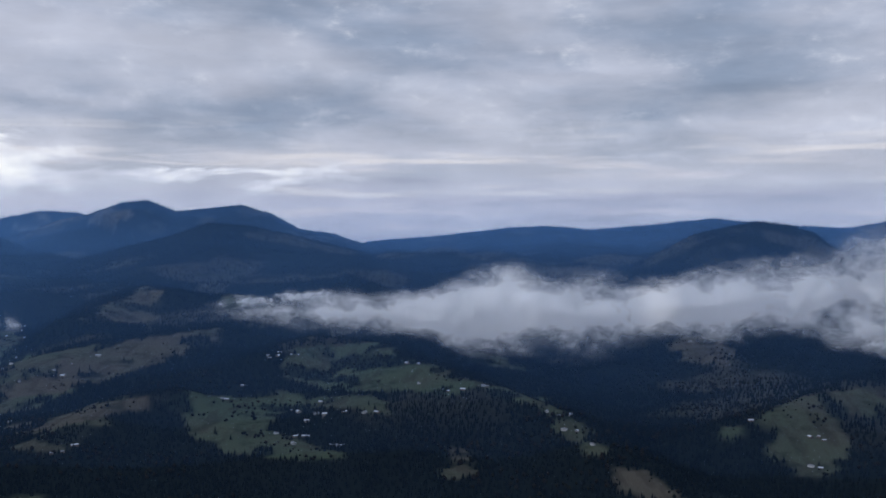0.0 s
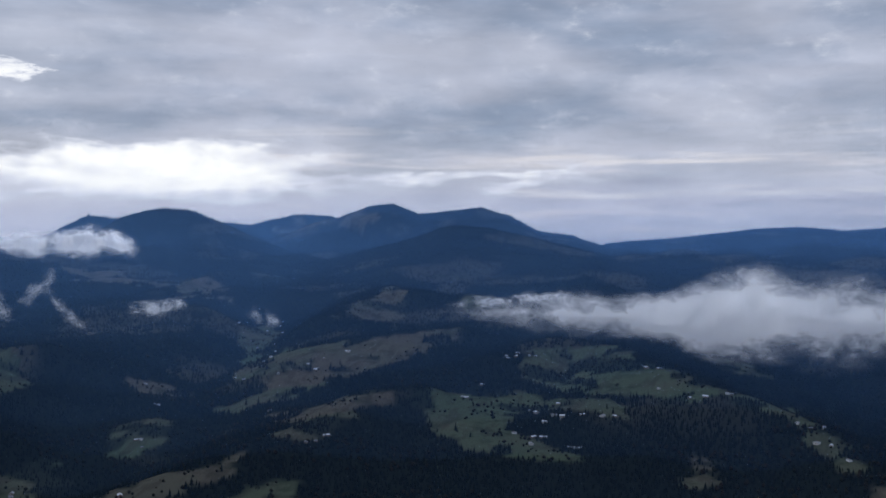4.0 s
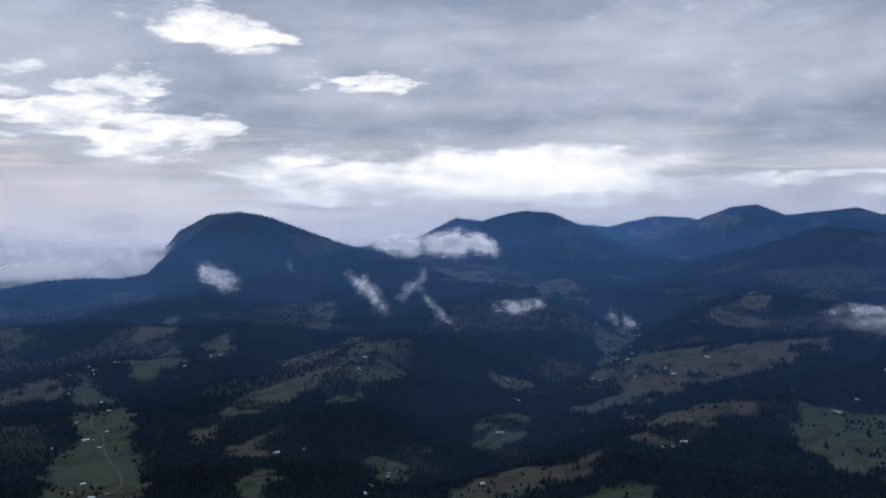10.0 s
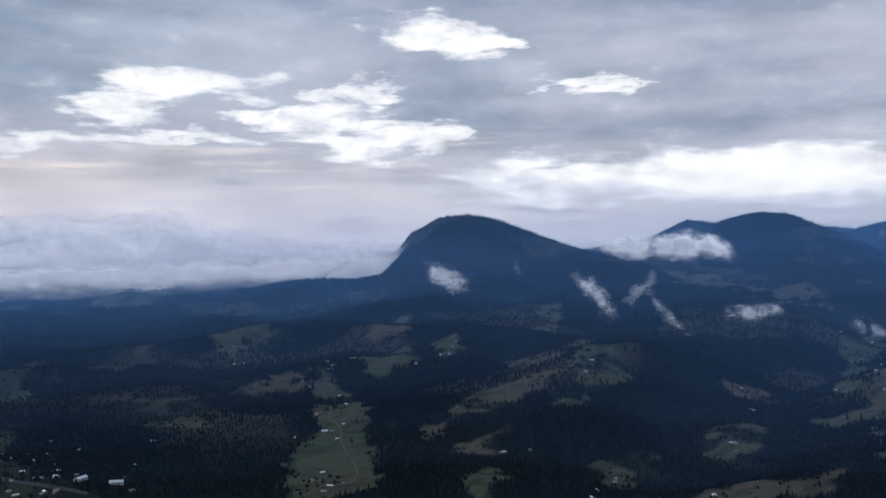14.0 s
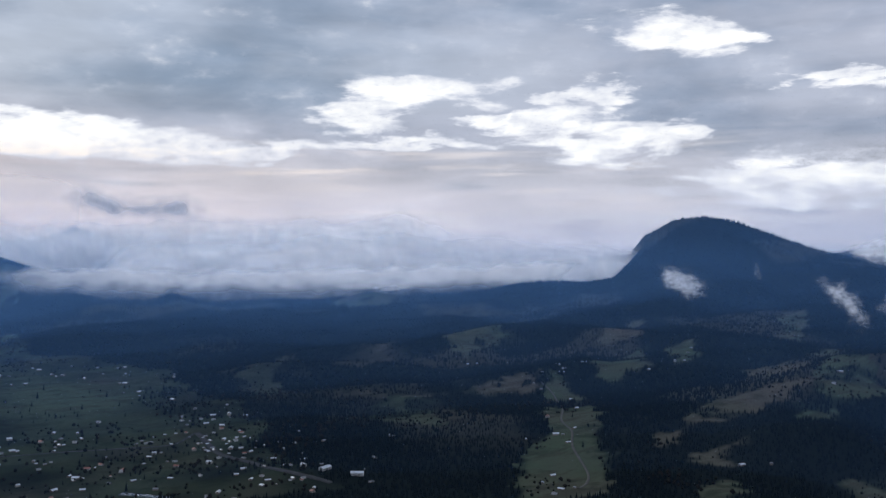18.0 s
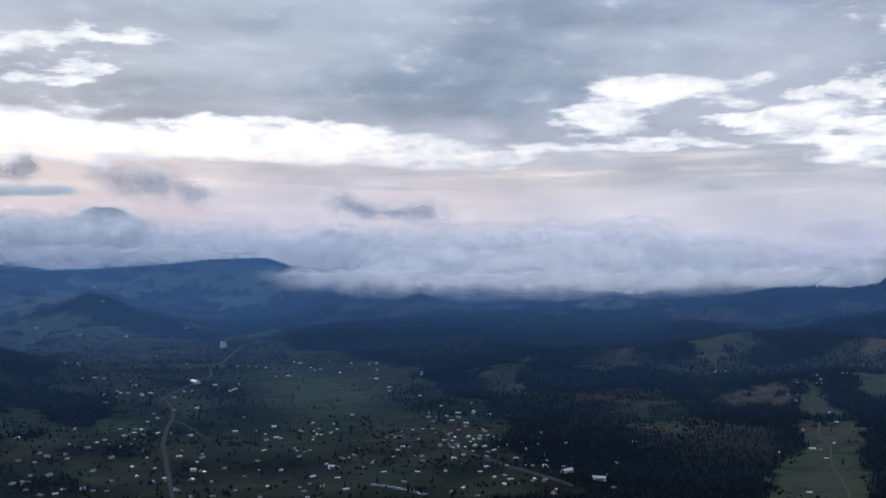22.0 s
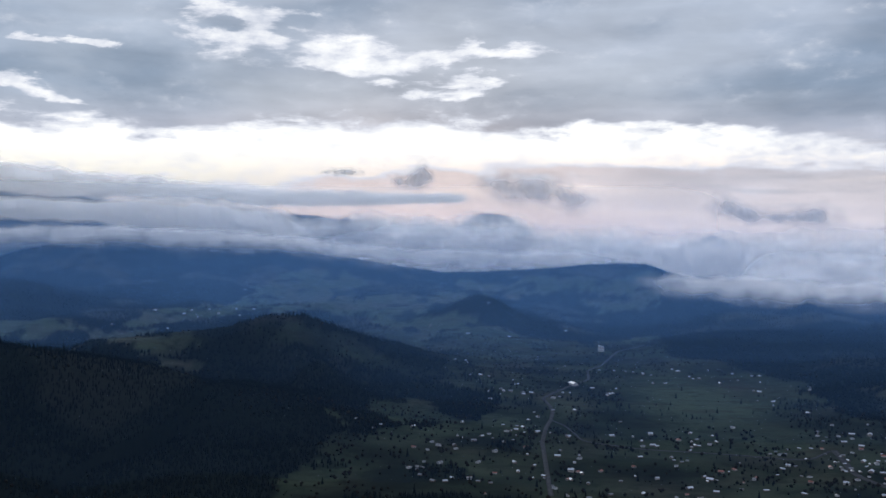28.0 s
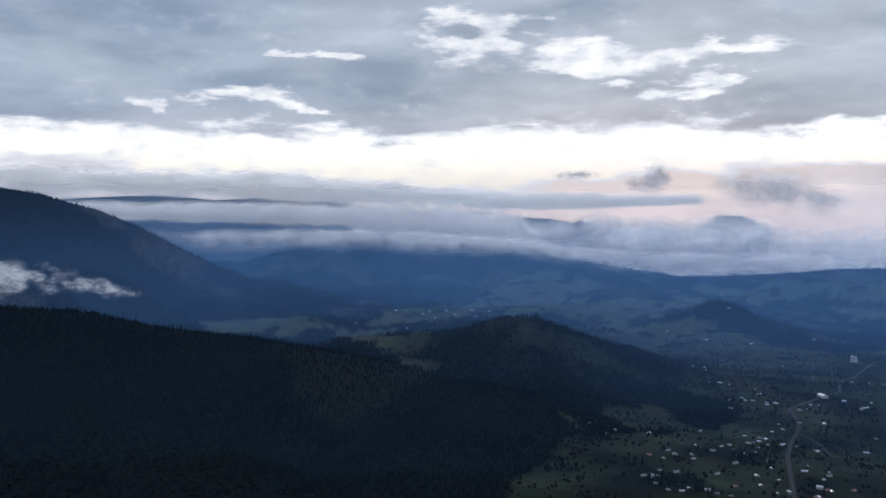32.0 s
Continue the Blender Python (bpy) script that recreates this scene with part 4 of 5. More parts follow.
HAMLETS['farms across the glen'] = [
    (-21.25, 1036), (-20.75, 1040), (-20.68, 1112), (-21.11, 1116), (-21.4, 1112), (-17.55, 1116), (19.41, 1536), (21.26, 1444),
    (24.07, 2164), (23.58, 1800), (-14.25, 1764),
]
HAMLETS['side valley'] = [
    (39.46, 1388), (39.24, 1452), (30.81, 1524), (30.36, 1380), (30.13, 1380), (31.36, 1184), (31.1, 1184), (31.04, 1164),
    (44.27, 1028), (37.81, 992), (32.23, 916), (25.89, 1484), (25.4, 1460), (24.27, 1568), (23.84, 1596), (24.07, 2168),
    (23.18, 2144), (23.15, 2352), (25.66, 2128), (24.5, 2412), (21.19, 1452), (21.72, 1468), (20.79, 1496), (20.69, 1064),
    (21.29, 1044), (21.85, 1040), (23.94, 1268), (23.45, 1432), (19.43, 1536), (25.0, 2008), (23.61, 1860), (24.6, 1924),
    (23.28, 2264),
]
HAMLETS['knoll hamlet'] = [
    (53.06, 1592), (54.23, 1548), (54.36, 1528), (54.55, 1568), (55.97, 1464), (55.55, 1444), (53.79, 1404), (53.5, 1332),
    (55.18, 1244), (53.63, 1164), (54.7, 1140), (54.28, 1136), (53.99, 1100), (56.4, 1132), (64.35, 1168), (66.34, 984),
    (68.26, 1000), (54.87, 980), (55.49, 940), (54.39, 912), (53.58, 916), (54.78, 896), (59.26, 1744), (59.85, 1744),
    (47.02, 1788), (47.22, 1704), (47.39, 1648), (47.92, 1640), (49.4, 1580), (55.48, 1520), (39.44, 1392), (39.15, 1452),
    (37.77, 1000), (38.85, 932), (39.12, 900), (44.32, 1028), (42.69, 1044),
]
HAMLETS['upper village'] = [
    (96.53, 1956), (95.9, 1984), (94.53, 1728), (95.02, 1732), (93.08, 1672), (92.83, 1680), (93.67, 1596), (93.27, 1600),
    (92.55, 1592), (92.05, 1596), (94.45, 1524), (91.67, 2164), (89.16, 2060), (88.16, 1944), (87.36, 1648), (87.65, 1644),
    (88.55, 1688), (90.41, 1576), (90.79, 1560), (89.8, 1628), (89.52, 1464), (86.94, 1384), (91.68, 1396), (84.42, 1784),
    (85.11, 1784), (83.1, 1884), (83.73, 1960), (81.42, 1808), (80.76, 1944), (79.33, 1916), (79.3, 1720), (79.6, 1728),
    (79.4, 1624), (78.54, 1628), (80.73, 1376), (76.75, 1512), (76.68, 1756), (82.87, 1856), (82.54, 1864), (85.66, 1912),
    (86.22, 1928),
]
HAMLETS['village along the main road'] = [
    (92.53, 1308), (91.71, 1280), (90.95, 1280), (87.43, 1280), (93.49, 1268), (93.65, 1188), (95.4, 1184), (96.13, 1200),
    (97.48, 1156), (96.55, 1160), (94.18, 1136), (92.34, 1168), (92.28, 1132), (97.4, 1084), (95.16, 1088), (99.22, 1060),
    (98.76, 1052), (98.98, 1272), (100.83, 1260), (96.1, 1324), (96.68, 1020), (95.65, 1020), (88.05, 1076), (88.76, 1024),
    (89.75, 1036), (89.95, 968), (87.47, 980), (86.91, 1040), (90.54, 1132), (89.27, 1128), (89.75, 1068), (89.9, 1260),
    (93.03, 1092), (91.31, 1044), (94.43, 1004), (97.82, 1004), (90.68, 996),
]
HAMLETS['village by the green'] = [
    (83.04, 1324), (81.82, 1312), (81.95, 1252), (81.59, 1272), (82.94, 1232), (83.67, 1272), (85.24, 1304), (85.11, 1232),
    (84.88, 1228), (77.84, 1244), (77.94, 1212), (78.04, 1136), (77.41, 1152), (79.54, 1076), (81.32, 1104), (81.92, 1068),
    (80.6, 1116), (83.8, 1124), (84.06, 1164), (77.71, 988), (81.1, 972), (80.2, 1032), (85.83, 1160), (86.16, 1108),
    (84.85, 1060), (83.05, 1028), (82.39, 988), (78.91, 1032), (76.58, 1076), (85.51, 992), (83.54, 968),
]
HAMLETS['lower village'] = [
    (74.27, 952), (75.99, 1304), (76.02, 1252), (76.29, 1348), (75.52, 1408), (74.53, 1348), (73.64, 1344), (72.72, 1328),
    (74.5, 1236), (74.04, 1276), (74.57, 1156), (73.55, 1148), (73.28, 1184), (72.95, 1220), (70.83, 1152), (69.92, 1144),
    (71.71, 1144), (71.48, 976), (72.43, 984), (73.25, 1008), (72.86, 1028), (71.81, 992), (75.36, 1180), (75.59, 1156),
    (69.43, 1052), (69.43, 1020), (70.02, 972), (66.33, 980), (64.29, 1168), (68.82, 932), (65.51, 952), (74.93, 1300),
    (75.09, 1212), (73.94, 1192), (72.46, 1124), (71.15, 1068), (74.76, 1076), (75.26, 1020),
]
HAMLETS['far hamlets'] = [
    (113.63, 2640), (111.65, 2680), (111.32, 2628), (110.66, 2704), (109.0, 2664), (109.17, 2740), (108.18, 2772), (112.97, 2504),
    (115.94, 2484), (108.68, 3460), (112.05, 2648), (110.16, 2660), (91.26, 3280), (94.56, 2716), (90.38, 3052), (97.96, 2604),
    (95.78, 2516), (93.34, 2500), (95.02, 3632), (90.09, 2632),
]
ROADS = [
    ('main road', 5, [(90.87, 960), (91.21, 1092), (91.43, 1216), (91.21, 1320), (90.92, 1376), (90.82, 1452), (90.98, 1496), (91.42, 1552), (90.47, 1644), (89.67, 1724), (88.74, 1812), (88.84, 1936), (88.16, 2016), (87.12, 2300), (85.49, 2452), (83.53, 2680)]),
    ('side lane', 3.2, [(90.92, 1376), (90.03, 1336), (89.07, 1236), (86.45, 1212), (82.35, 1200), (79.14, 1192), (76.52, 1188), (75.46, 1252)]),
    ('lower road', 7, [(75.46, 1252), (74.37, 1132), (72.86, 1076), (71.35, 1020), (69.82, 988), (67.41, 940)]),
    ('farm track', 2.6, [(55.65, 1480), (54.85, 1436), (54.27, 1340), (54.41, 1212), (53.73, 1156), (53.77, 1084), (53.25, 1028), (52.74, 976), (53.0, 920), (53.65, 908)]),
]
SHEDS = [(68.18, 1000, 115), (66.33, 980, 60)]
RIVER = [[(76.19, 936), (77.25, 960), (78.57, 976), (80.07, 996)]]


# ---- building kit ----
def part(name, bm, mat, parent, label=""):
    me = bpy.data.meshes.new(name)
    bm.to_mesh(me)
    bm.free()
    me.materials.append(mat)
    ob = new(name, me)
    ob.parent = parent
    if label:
        tagged(ob, label)
    return ob


def box(bm, x0, x1, y0, y1, z0, z1):
    v = [bm.verts.new((x, y, z)) for x in (x0, x1) for y in (y0, y1) for z in (z0, z1)]
    for f in ((0, 1, 3, 2), (4, 6, 7, 5), (0, 4, 5, 1), (2, 3, 7, 6), (0, 2, 6, 4), (1, 5, 7, 3)):
        bm.faces.new([v[i] for i in f])
    return bm


def boxed(*dims):
    return box(bmesh.new(), *dims)


def gable_walls(w, d, h, rise):
    """Walls with their two gable ends, from below the ground up."""
    bm = bmesh.new()
    for s in (-1, 1):
        loop = [(-w, s * d, -2), (w, s * d, -2), (w, s * d, h), (-w, s * d, h)]
        bm.faces.new([bm.verts.new(p) for p in (loop if s < 0 else loop[::-1])])
        loop = [(s * w, -d, -2), (s * w, d, -2), (s * w, d, h), (s * w, 0, h + rise), (s * w, -d, h)]
        bm.faces.new([bm.verts.new(p) for p in (loop if s > 0 else loop[::-1])])
    return bm


def gable_roof(w, d, h, rise, over=0.5, thick=0.2):
    bm = bmesh.new()
    slope = rise / d
    for s in (-1, 1):
        pts = [(x, s * (d + over) * k, h + rise - slope * (d + over) * k + t) for t in (0, thick) for x in (-w - over, w + over) for k in (0, 1)]
        v = [bm.verts.new(p) for p in pts]
        for f in ((0, 1, 3, 2), (4, 6, 7, 5), (0, 4, 5, 1), (2, 3, 7, 6), (0, 2, 6, 4), (1, 5, 7, 3)):
            bm.faces.new([v[i] for i in f])
    bmesh.ops.recalc_face_normals(bm, faces=bm.faces)
    return bm


def hip_roof(w, d, h, rise, over=0.5):
    bm = bmesh.new()
    a = [bm.verts.new((sx * (w + over), sy * (d + over), h - 0.15)) for sx, sy in ((-1, -1), (1, -1), (1, 1), (-1, 1))]
    r = [bm.verts.new((sx * max(w - d, 0.6), 0, h + rise)) for sx in (-1, 1)]
    for f in ((a[0], a[1], r[1], r[0]), (a[1], a[2], r[1]), (a[2], a[3], r[0], r[1]), (a[3], a[0], r[0]), (a[3], a[2], a[1], a[0])):
        bm.faces.new(f)
    return bm


def window_at(house, x, y, z, facing, wide=0.8, tall=1.1):
    """A window set proud of the wall: frame, and pane as its part."""
    bm = bmesh.new()
    for x0, x1, z0, z1 in ((-wide / 2, wide / 2, -tall / 2, -tall / 2 + 0.14), (-wide / 2, wide / 2, tall / 2 - 0.14, tall / 2),
                           (-wide / 2, -wide / 2 + 0.14, -tall / 2 + 0.14, tall / 2 - 0.14), (wide / 2 - 0.14, wide / 2, -tall / 2 + 0.14, tall / 2 - 0.14)):
        box(bm, x0, x1, -0.08, 0.06, z0, z1)
    w = part("window", bm, FRAME, house)
    w.matrix_basis = pose(x, y, z, 0, 0, facing)
    part("pane", boxed(-wide / 2 + 0.14, wide / 2 - 0.14, -0.03, 0.03, -tall / 2 + 0.14, tall / 2 - 0.14), PANE, w)


def make_house(label, wall_mat, roof_mat, w=3.9, d=3.1, h=2.9, rise=2.3, hipped=False, porch=False, barn=False):
    house = tagged(new("barn" if barn else "house"), label, "barn" if barn else "house")
    part("walls", gable_walls(w, d, h, rise if not hipped else 0.01), wall_mat, house)
    part("roof", hip_roof(w, d, h, rise) if hipped else gable_roof(w, d, h, rise), roof_mat, house)
    if barn:
        part("barn_door", boxed(-1.2, 1.2, -d - 0.12, -d + 0.02, -0.2, 2.3), DARK_WOOD, house)
        return house
    part("chimney", boxed(w * 0.3, w * 0.3 + 0.6, 0.4, 1.0, h + rise * 0.4, h + rise + 0.8), BRICK, house)
    part("door", boxed(-0.45, 0.45, -d - 0.1, -d + 0.02, -0.2, 2.0), DARK_WOOD, house)
    for x in (-w * 0.62, w * 0.62):
        window_at(house, x, -d - 0.05, 1.7, 0)
    for s, a in ((-1, -90), (1, 90)):
        window_at(house, s * (w + 0.05), 0, 1.7, a)
    if porch:
        bm = boxed(-1.5, 1.5, -d - 1.6, -d, 2.3, 2.45)
        for x in (-1.45, 1.3):
            box(bm, x, x + 0.14, -d - 1.55, -d - 1.4, -1.5, 2.3)
        part("porch", bm, wall_mat, house)
    return house


def plain_surface(name, a, b, rough, metal=0.0, scale=0.6, spec=0.4):
    m, t = material(name)
    p = place(t)
    grain = noisy(t, p, scale, 5, 0.6)
    streak = noisy(t, p, scale * 0.2, 3)
    c = blend(t, ramp01(t, grain, 0.35, 0.7), a, b)
    c = blend(t, calc(t, "MULTIPLY", random_of(t), 0.35), c, tuple(v * 0.6 for v in a))
    finish(t, surface(t, blend(t, calc(t, "MULTIPLY", streak, 0.3), c, tuple(v * 0.7 for v in b)), rough, metal, grain, 0.03, spec))
    return m


PLASTER = plain_surface("white_plaster", (0.56, 0.55, 0.53), (0.44, 0.43, 0.41), 0.8)
CREAM = plain_surface("cream_plaster", (0.36, 0.33, 0.28), (0.30, 0.27, 0.23), 0.8)
LOG = plain_surface("weathered_boards", (0.16, 0.12, 0.09), (0.22, 0.18, 0.14), 0.85, 0, 2.0)
DARK_WOOD = plain_surface("dark_wood", (0.07, 0.05, 0.04), (0.10, 0.075, 0.055), 0.7, 0, 2.0)
ZINC = plain_surface("zinc_sheet", (0.60, 0.62, 0.65), (0.42, 0.44, 0.47), 0.5, 0.8)
GREY_ROOF = plain_surface("grey_slate_sheet", (0.13, 0.135, 0.145), (0.19, 0.195, 0.21), 0.55, 0.0, 0.8, 0.5)
RED_ROOF = plain_surface("red_tile", (0.24, 0.08, 0.055), (0.30, 0.12, 0.08), 0.6)
BRICK = plain_surface("chimney_brick", (0.30, 0.15, 0.11), (0.24, 0.13, 0.10), 0.85)
FRAME = plain_surface("white_paint", (0.78, 0.78, 0.78), (0.74, 0.74, 0.74), 0.5)
ASPHALT = plain_surface("worn_asphalt", (0.050, 0.050, 0.050), (0.070, 0.070, 0.068), 0.75, 0, 0.15, 0.0)
GRAVEL = plain_surface("gravel_track", (0.075, 0.070, 0.060), (0.105, 0.098, 0.085), 0.9, 0, 0.2, 0.0)
BARK = plain_surface("bark", (0.07, 0.055, 0.04), (0.11, 0.09, 0.07), 0.9)


def make_pane():
    m, t = material("window_glass")
    finish(t, surface(t, (0.02, 0.025, 0.03), 0.06, 0, None, 0, 0.8))
    return m


PANE = make_pane()


# ---- roads ----
def ribbon(name, label, width, line, mat, lift=0.55):
    pts = np.array([polar(b, r) for b, r in line])
    s = np.concatenate([[0], np.cumsum(np.hypot(*np.diff(pts, axis=0).T))])
    u = np.arange(0, s[-1], 6.0)
    p = np.stack([np.interp(u, s, pts[:, k]) for k in (0, 1)], -1)
    soft = np.ones(7) / 7
    pad = np.concatenate([np.repeat(p[:1], 3, 0), p, np.repeat(p[-1:], 3, 0)])
    p = np.stack([np.convolve(pad[:, k], soft, "valid") for k in (0, 1)], -1)
    d = np.gradient(p, axis=0)
    d /= np.hypot(*d.T)[:, None]
    side = np.stack([-d[:, 1], d[:, 0]], -1)
    rows = []
    for k, drop in ((-0.55, -0.9), (-0.5, 0.0), (0.0, 0.1), (0.5, 0.0), (0.55, -0.9)):
        q = p + side * k * width
        rows.append(np.stack([q[:, 0], q[:, 1], height(q[:, 0], q[:, 1]) + lift + drop], -1))
    v = np.stack(rows, 1).reshape(-1, 3)
    return tagged(new(name, mesh_from(name, v, sheet_faces(len(p), 5)[:, ::-1], mat)), label, "road", "", "structure")


for kind, width, line in ROADS:
    ribbon("road", "pale gravel farm track" if kind == "farm track" else "worn grey asphalt road through the village", width, line, GRAVEL if kind == "farm track" else ASPHALT)

# ---- houses ----
KINDS = [
    make_house("white plastered cottage with a dull grey roof", PLASTER, GREY_ROOF, porch=True),
    make_house("white plastered cottage with a hipped grey roof", PLASTER, GREY_ROOF, 3.7, 3.3, 3.2, 2.0, True),
    make_house("dark board cottage with a bright zinc roof", LOG, ZINC, 4.2, 3.2, 2.8, 2.4),
    make_house("dark board cottage with a dull grey roof", LOG, GREY_ROOF, 3.6, 2.9, 2.5, 2.3),
    make_house("cream cottage with a red tiled roof", CREAM, RED_ROOF, 3.9, 3.2, 2.9, 2.4),
    make_house("weathered board barn with a bright zinc roof", LOG, ZINC, 4.8, 2.7, 2.6, 1.9, barn=True),
    make_house("tall cream house with a steep zinc roof", CREAM, ZINC, 3.8, 3.4, 4.4, 2.8, porch=True),
    make_house("small weathered hay barn with a dull roof", LOG, GREY_ROOF, 2.8, 2.2, 2.2, 1.8, barn=True),
]
MIX = {"ridge hamlet": (0, 6, 1, 5, 2, 2, 7), "far hamlets": (0, 1, 2, 6, 2), "lower village": (0, 2, 4, 1, 5, 6, 3, 2), "side valley": (0, 1, 5, 2, 7)}
rng = random.Random(5)
used = [0] * len(KINDS)
sites = []
for hamlet, spots in HAMLETS.items():
    for b, r in spots:
        sites.append((hamlet, b, r))
# more small houses and barns, scattered at random round the village houses
village = [q for q in sites if 66 < q[1] < 101 and 860 < q[2] < 2100]
for _ in range(170):
    hamlet, b, r = village[rng.randrange(len(village))]
    b, r = b + rng.gauss(0, 0.7), r + rng.gauss(0, 34)
    if not (abs(b - 82.2) < 3.6 and 1400 < r < 1830):
        sites.append(("yards", b, r))
for hamlet, b, r in sites:
    x, y = polar(b, r)
    z = float(height(np.array([x]), np.array([y]))[0])
    kinds = MIX.get(hamlet, (0, 1, 2, 3, 5, 7, 2, 3, 4, 5, 6, 2))
    k = kinds[rng.randrange(len(kinds))]
    # sizes and flattened heights are fitted to the camera's view
    size = (rng.uniform(0.36, 0.66) if hamlet == "yards" else rng.uniform(0.5, 0.85)) * (1.3 if hamlet == "far hamlets" else 1.0)
    m = pose(x, y, z + 0.3, 0, 0, rng.uniform(0, 360)) @ Matrix.Diagonal((size, size * 0.85, size * 0.62, 1.0))
    if used[k] == 0:
        KINDS[k].matrix_basis = m
    else:
        copy_of = copy_thing(KINDS[k], m)
        copy_of.matrix_basis = m
    used[k] += 1
for ob in list(scene.objects):
    if ob.parent is None and ob.get("category") in ("house", "barn"):
        tagged(ob, group="village houses")


# ---- church ----
def lathe(profile, sides, x=0.0, y=0.0):
    bm = bmesh.new()
    rings = [[bm.verts.new((x + math.cos(2 * math.pi * i / sides) * r, y + math.sin(2 * math.pi * i / sides) * r, z)) for i in range(sides)] for r, z in profile]
    for a, c in zip(rings, rings[1:]):
        for i in range(sides):
            bm.faces.new((a[i], a[(i + 1) % sides], c[(i + 1) % sides], c[i]))
    bm.faces.new(rings[-1])
    return bm


cx, cy = polar(88.06, 2292)
church = tagged(new("church"), "white village church with three zinc domes", "church")
church.matrix_basis = pose(cx, cy, float(height(np.array([cx]), np.array([cy]))[0]) + 0.2, 0, 0, 70) @ Matrix.Scale(0.75, 4)
part("nave", gable_walls(9, 4.5, 6.5, 3.2), PLASTER, church)
part("roof", gable_roof(9, 4.5, 6.5, 3.2), ZINC, church)
for x, r, h in ((-7, 2.5, 14), (0, 3.3, 12), (6.4, 2.4, 11)):
    part("tower", lathe([(r, -2), (r, h), (r + 0.4, h), (r + 0.4, h + 0.6)], 8, x), PLASTER, church)
    part("dome", lathe([(r + 0.2, h + 0.6), (r * 1.15, h + 2.2), (r * 0.9, h + 4.2), (r * 0.35, h + 5.6), (0.3, h + 7.5), (0.08, h + 9.0)], 12, x), ZINC, church, "bulbous zinc dome")
part("door", boxed(-9.65, -8.98, -1.2, 1.2, -0.3, 3.4), DARK_WOOD, church)
for x in (-4.5, -1.5, 1.6, 4.4):
    for s, a in ((-1, 0), (1, 180)):
        window_at(church, x, s * 4.55, 3.6, a, 1.0, 2.4)

hx, hy = polar(89.64, 1716)
hall = tagged(new("village_hall"), "long pale hall with a bright zinc roof beside the road", "building")
hall.matrix_basis = pose(hx, hy, float(height(np.array([hx]), np.array([hy]))[0]) + 0.3, 0, 0, 25) @ Matrix.Scale(0.8, 4)
part("walls", gable_walls(13, 6, 5, 3), PLASTER, hall)
part("roof", gable_roof(13, 6, 5, 3), ZINC, hall)
part("door", boxed(-1.2, 1.2, -6.12, -5.98, -0.2, 2.8), DARK_WOOD, hall)
for x in (-10, -6.5, -3.4, 3.4, 6.5, 10):
    window_at(hall, x, -6.05, 2.4, 0, 1.5, 1.8)

for b, r, turn in SHEDS:
    sx, sy = polar(b, r)
    copy_thing(hall, pose(sx, sy, float(height(np.array([sx]), np.array([sy]))[0]) + 0.3, 0, 0, turn) @ Matrix.Scale(0.5, 4)).scale = (0.5, 0.5, 0.5)


# ---- river ----
def make_water():
    m, t = material("river_water")
    finish(t, surface(t, (0.03, 0.045, 0.05), 0.12, 0, noisy(t, place(t), 0.4, 4), 0.15, 0.6))
    return m


WATER = make_water()
for line in RIVER:
    tagged(ribbon("water", "pale river reach between the houses", 9, line, WATER, 0.3), "pale river reach between the houses", "river")


# ---- single trees on the open land ----
def make_spruce(seed):
    r = random.Random(seed)
    tree = tagged(new("spruce_tree"), "tall dark spruce standing on the open meadow", "tree", "meadow trees")
    part("trunk", lathe([(0.32, -1.0), (0.26, 3.0), (0.12, 9.0), (0.03, 13.4)], 7), BARK, tree)
    bm = bmesh.new()
    for k in range(11):
        z, reach = 1.6 + k * 1.1, 3.0 * (1 - k / 11.5)
        for i in range(9):
            a, ln = 6.283 * (i + r.random() * 0.6) / 9 + k, reach * r.uniform(0.7, 1.15)
            tip = (math.cos(a) * ln, math.sin(a) * ln, z - 0.35 * ln + r.uniform(-0.2, 0.2))
            wing = 0.30 * ln + 0.15
            left = (math.cos(a + 0.5) * ln * 0.55, math.sin(a + 0.5) * ln * 0.55, z - 0.12 * ln - 0.1)
            right = (math.cos(a - 0.5) * ln * 0.55, math.sin(a - 0.5) * ln * 0.55, z - 0.12 * ln - 0.1)
            top = (0, 0, z + 0.9 + 0.1 * wing)
            v = [bm.verts.new(p) for p in (top, left, tip, right)]
            bm.faces.new((v[0], v[1], v[2]))
            bm.faces.new((v[0], v[2], v[3]))
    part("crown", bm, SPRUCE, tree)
    return tree


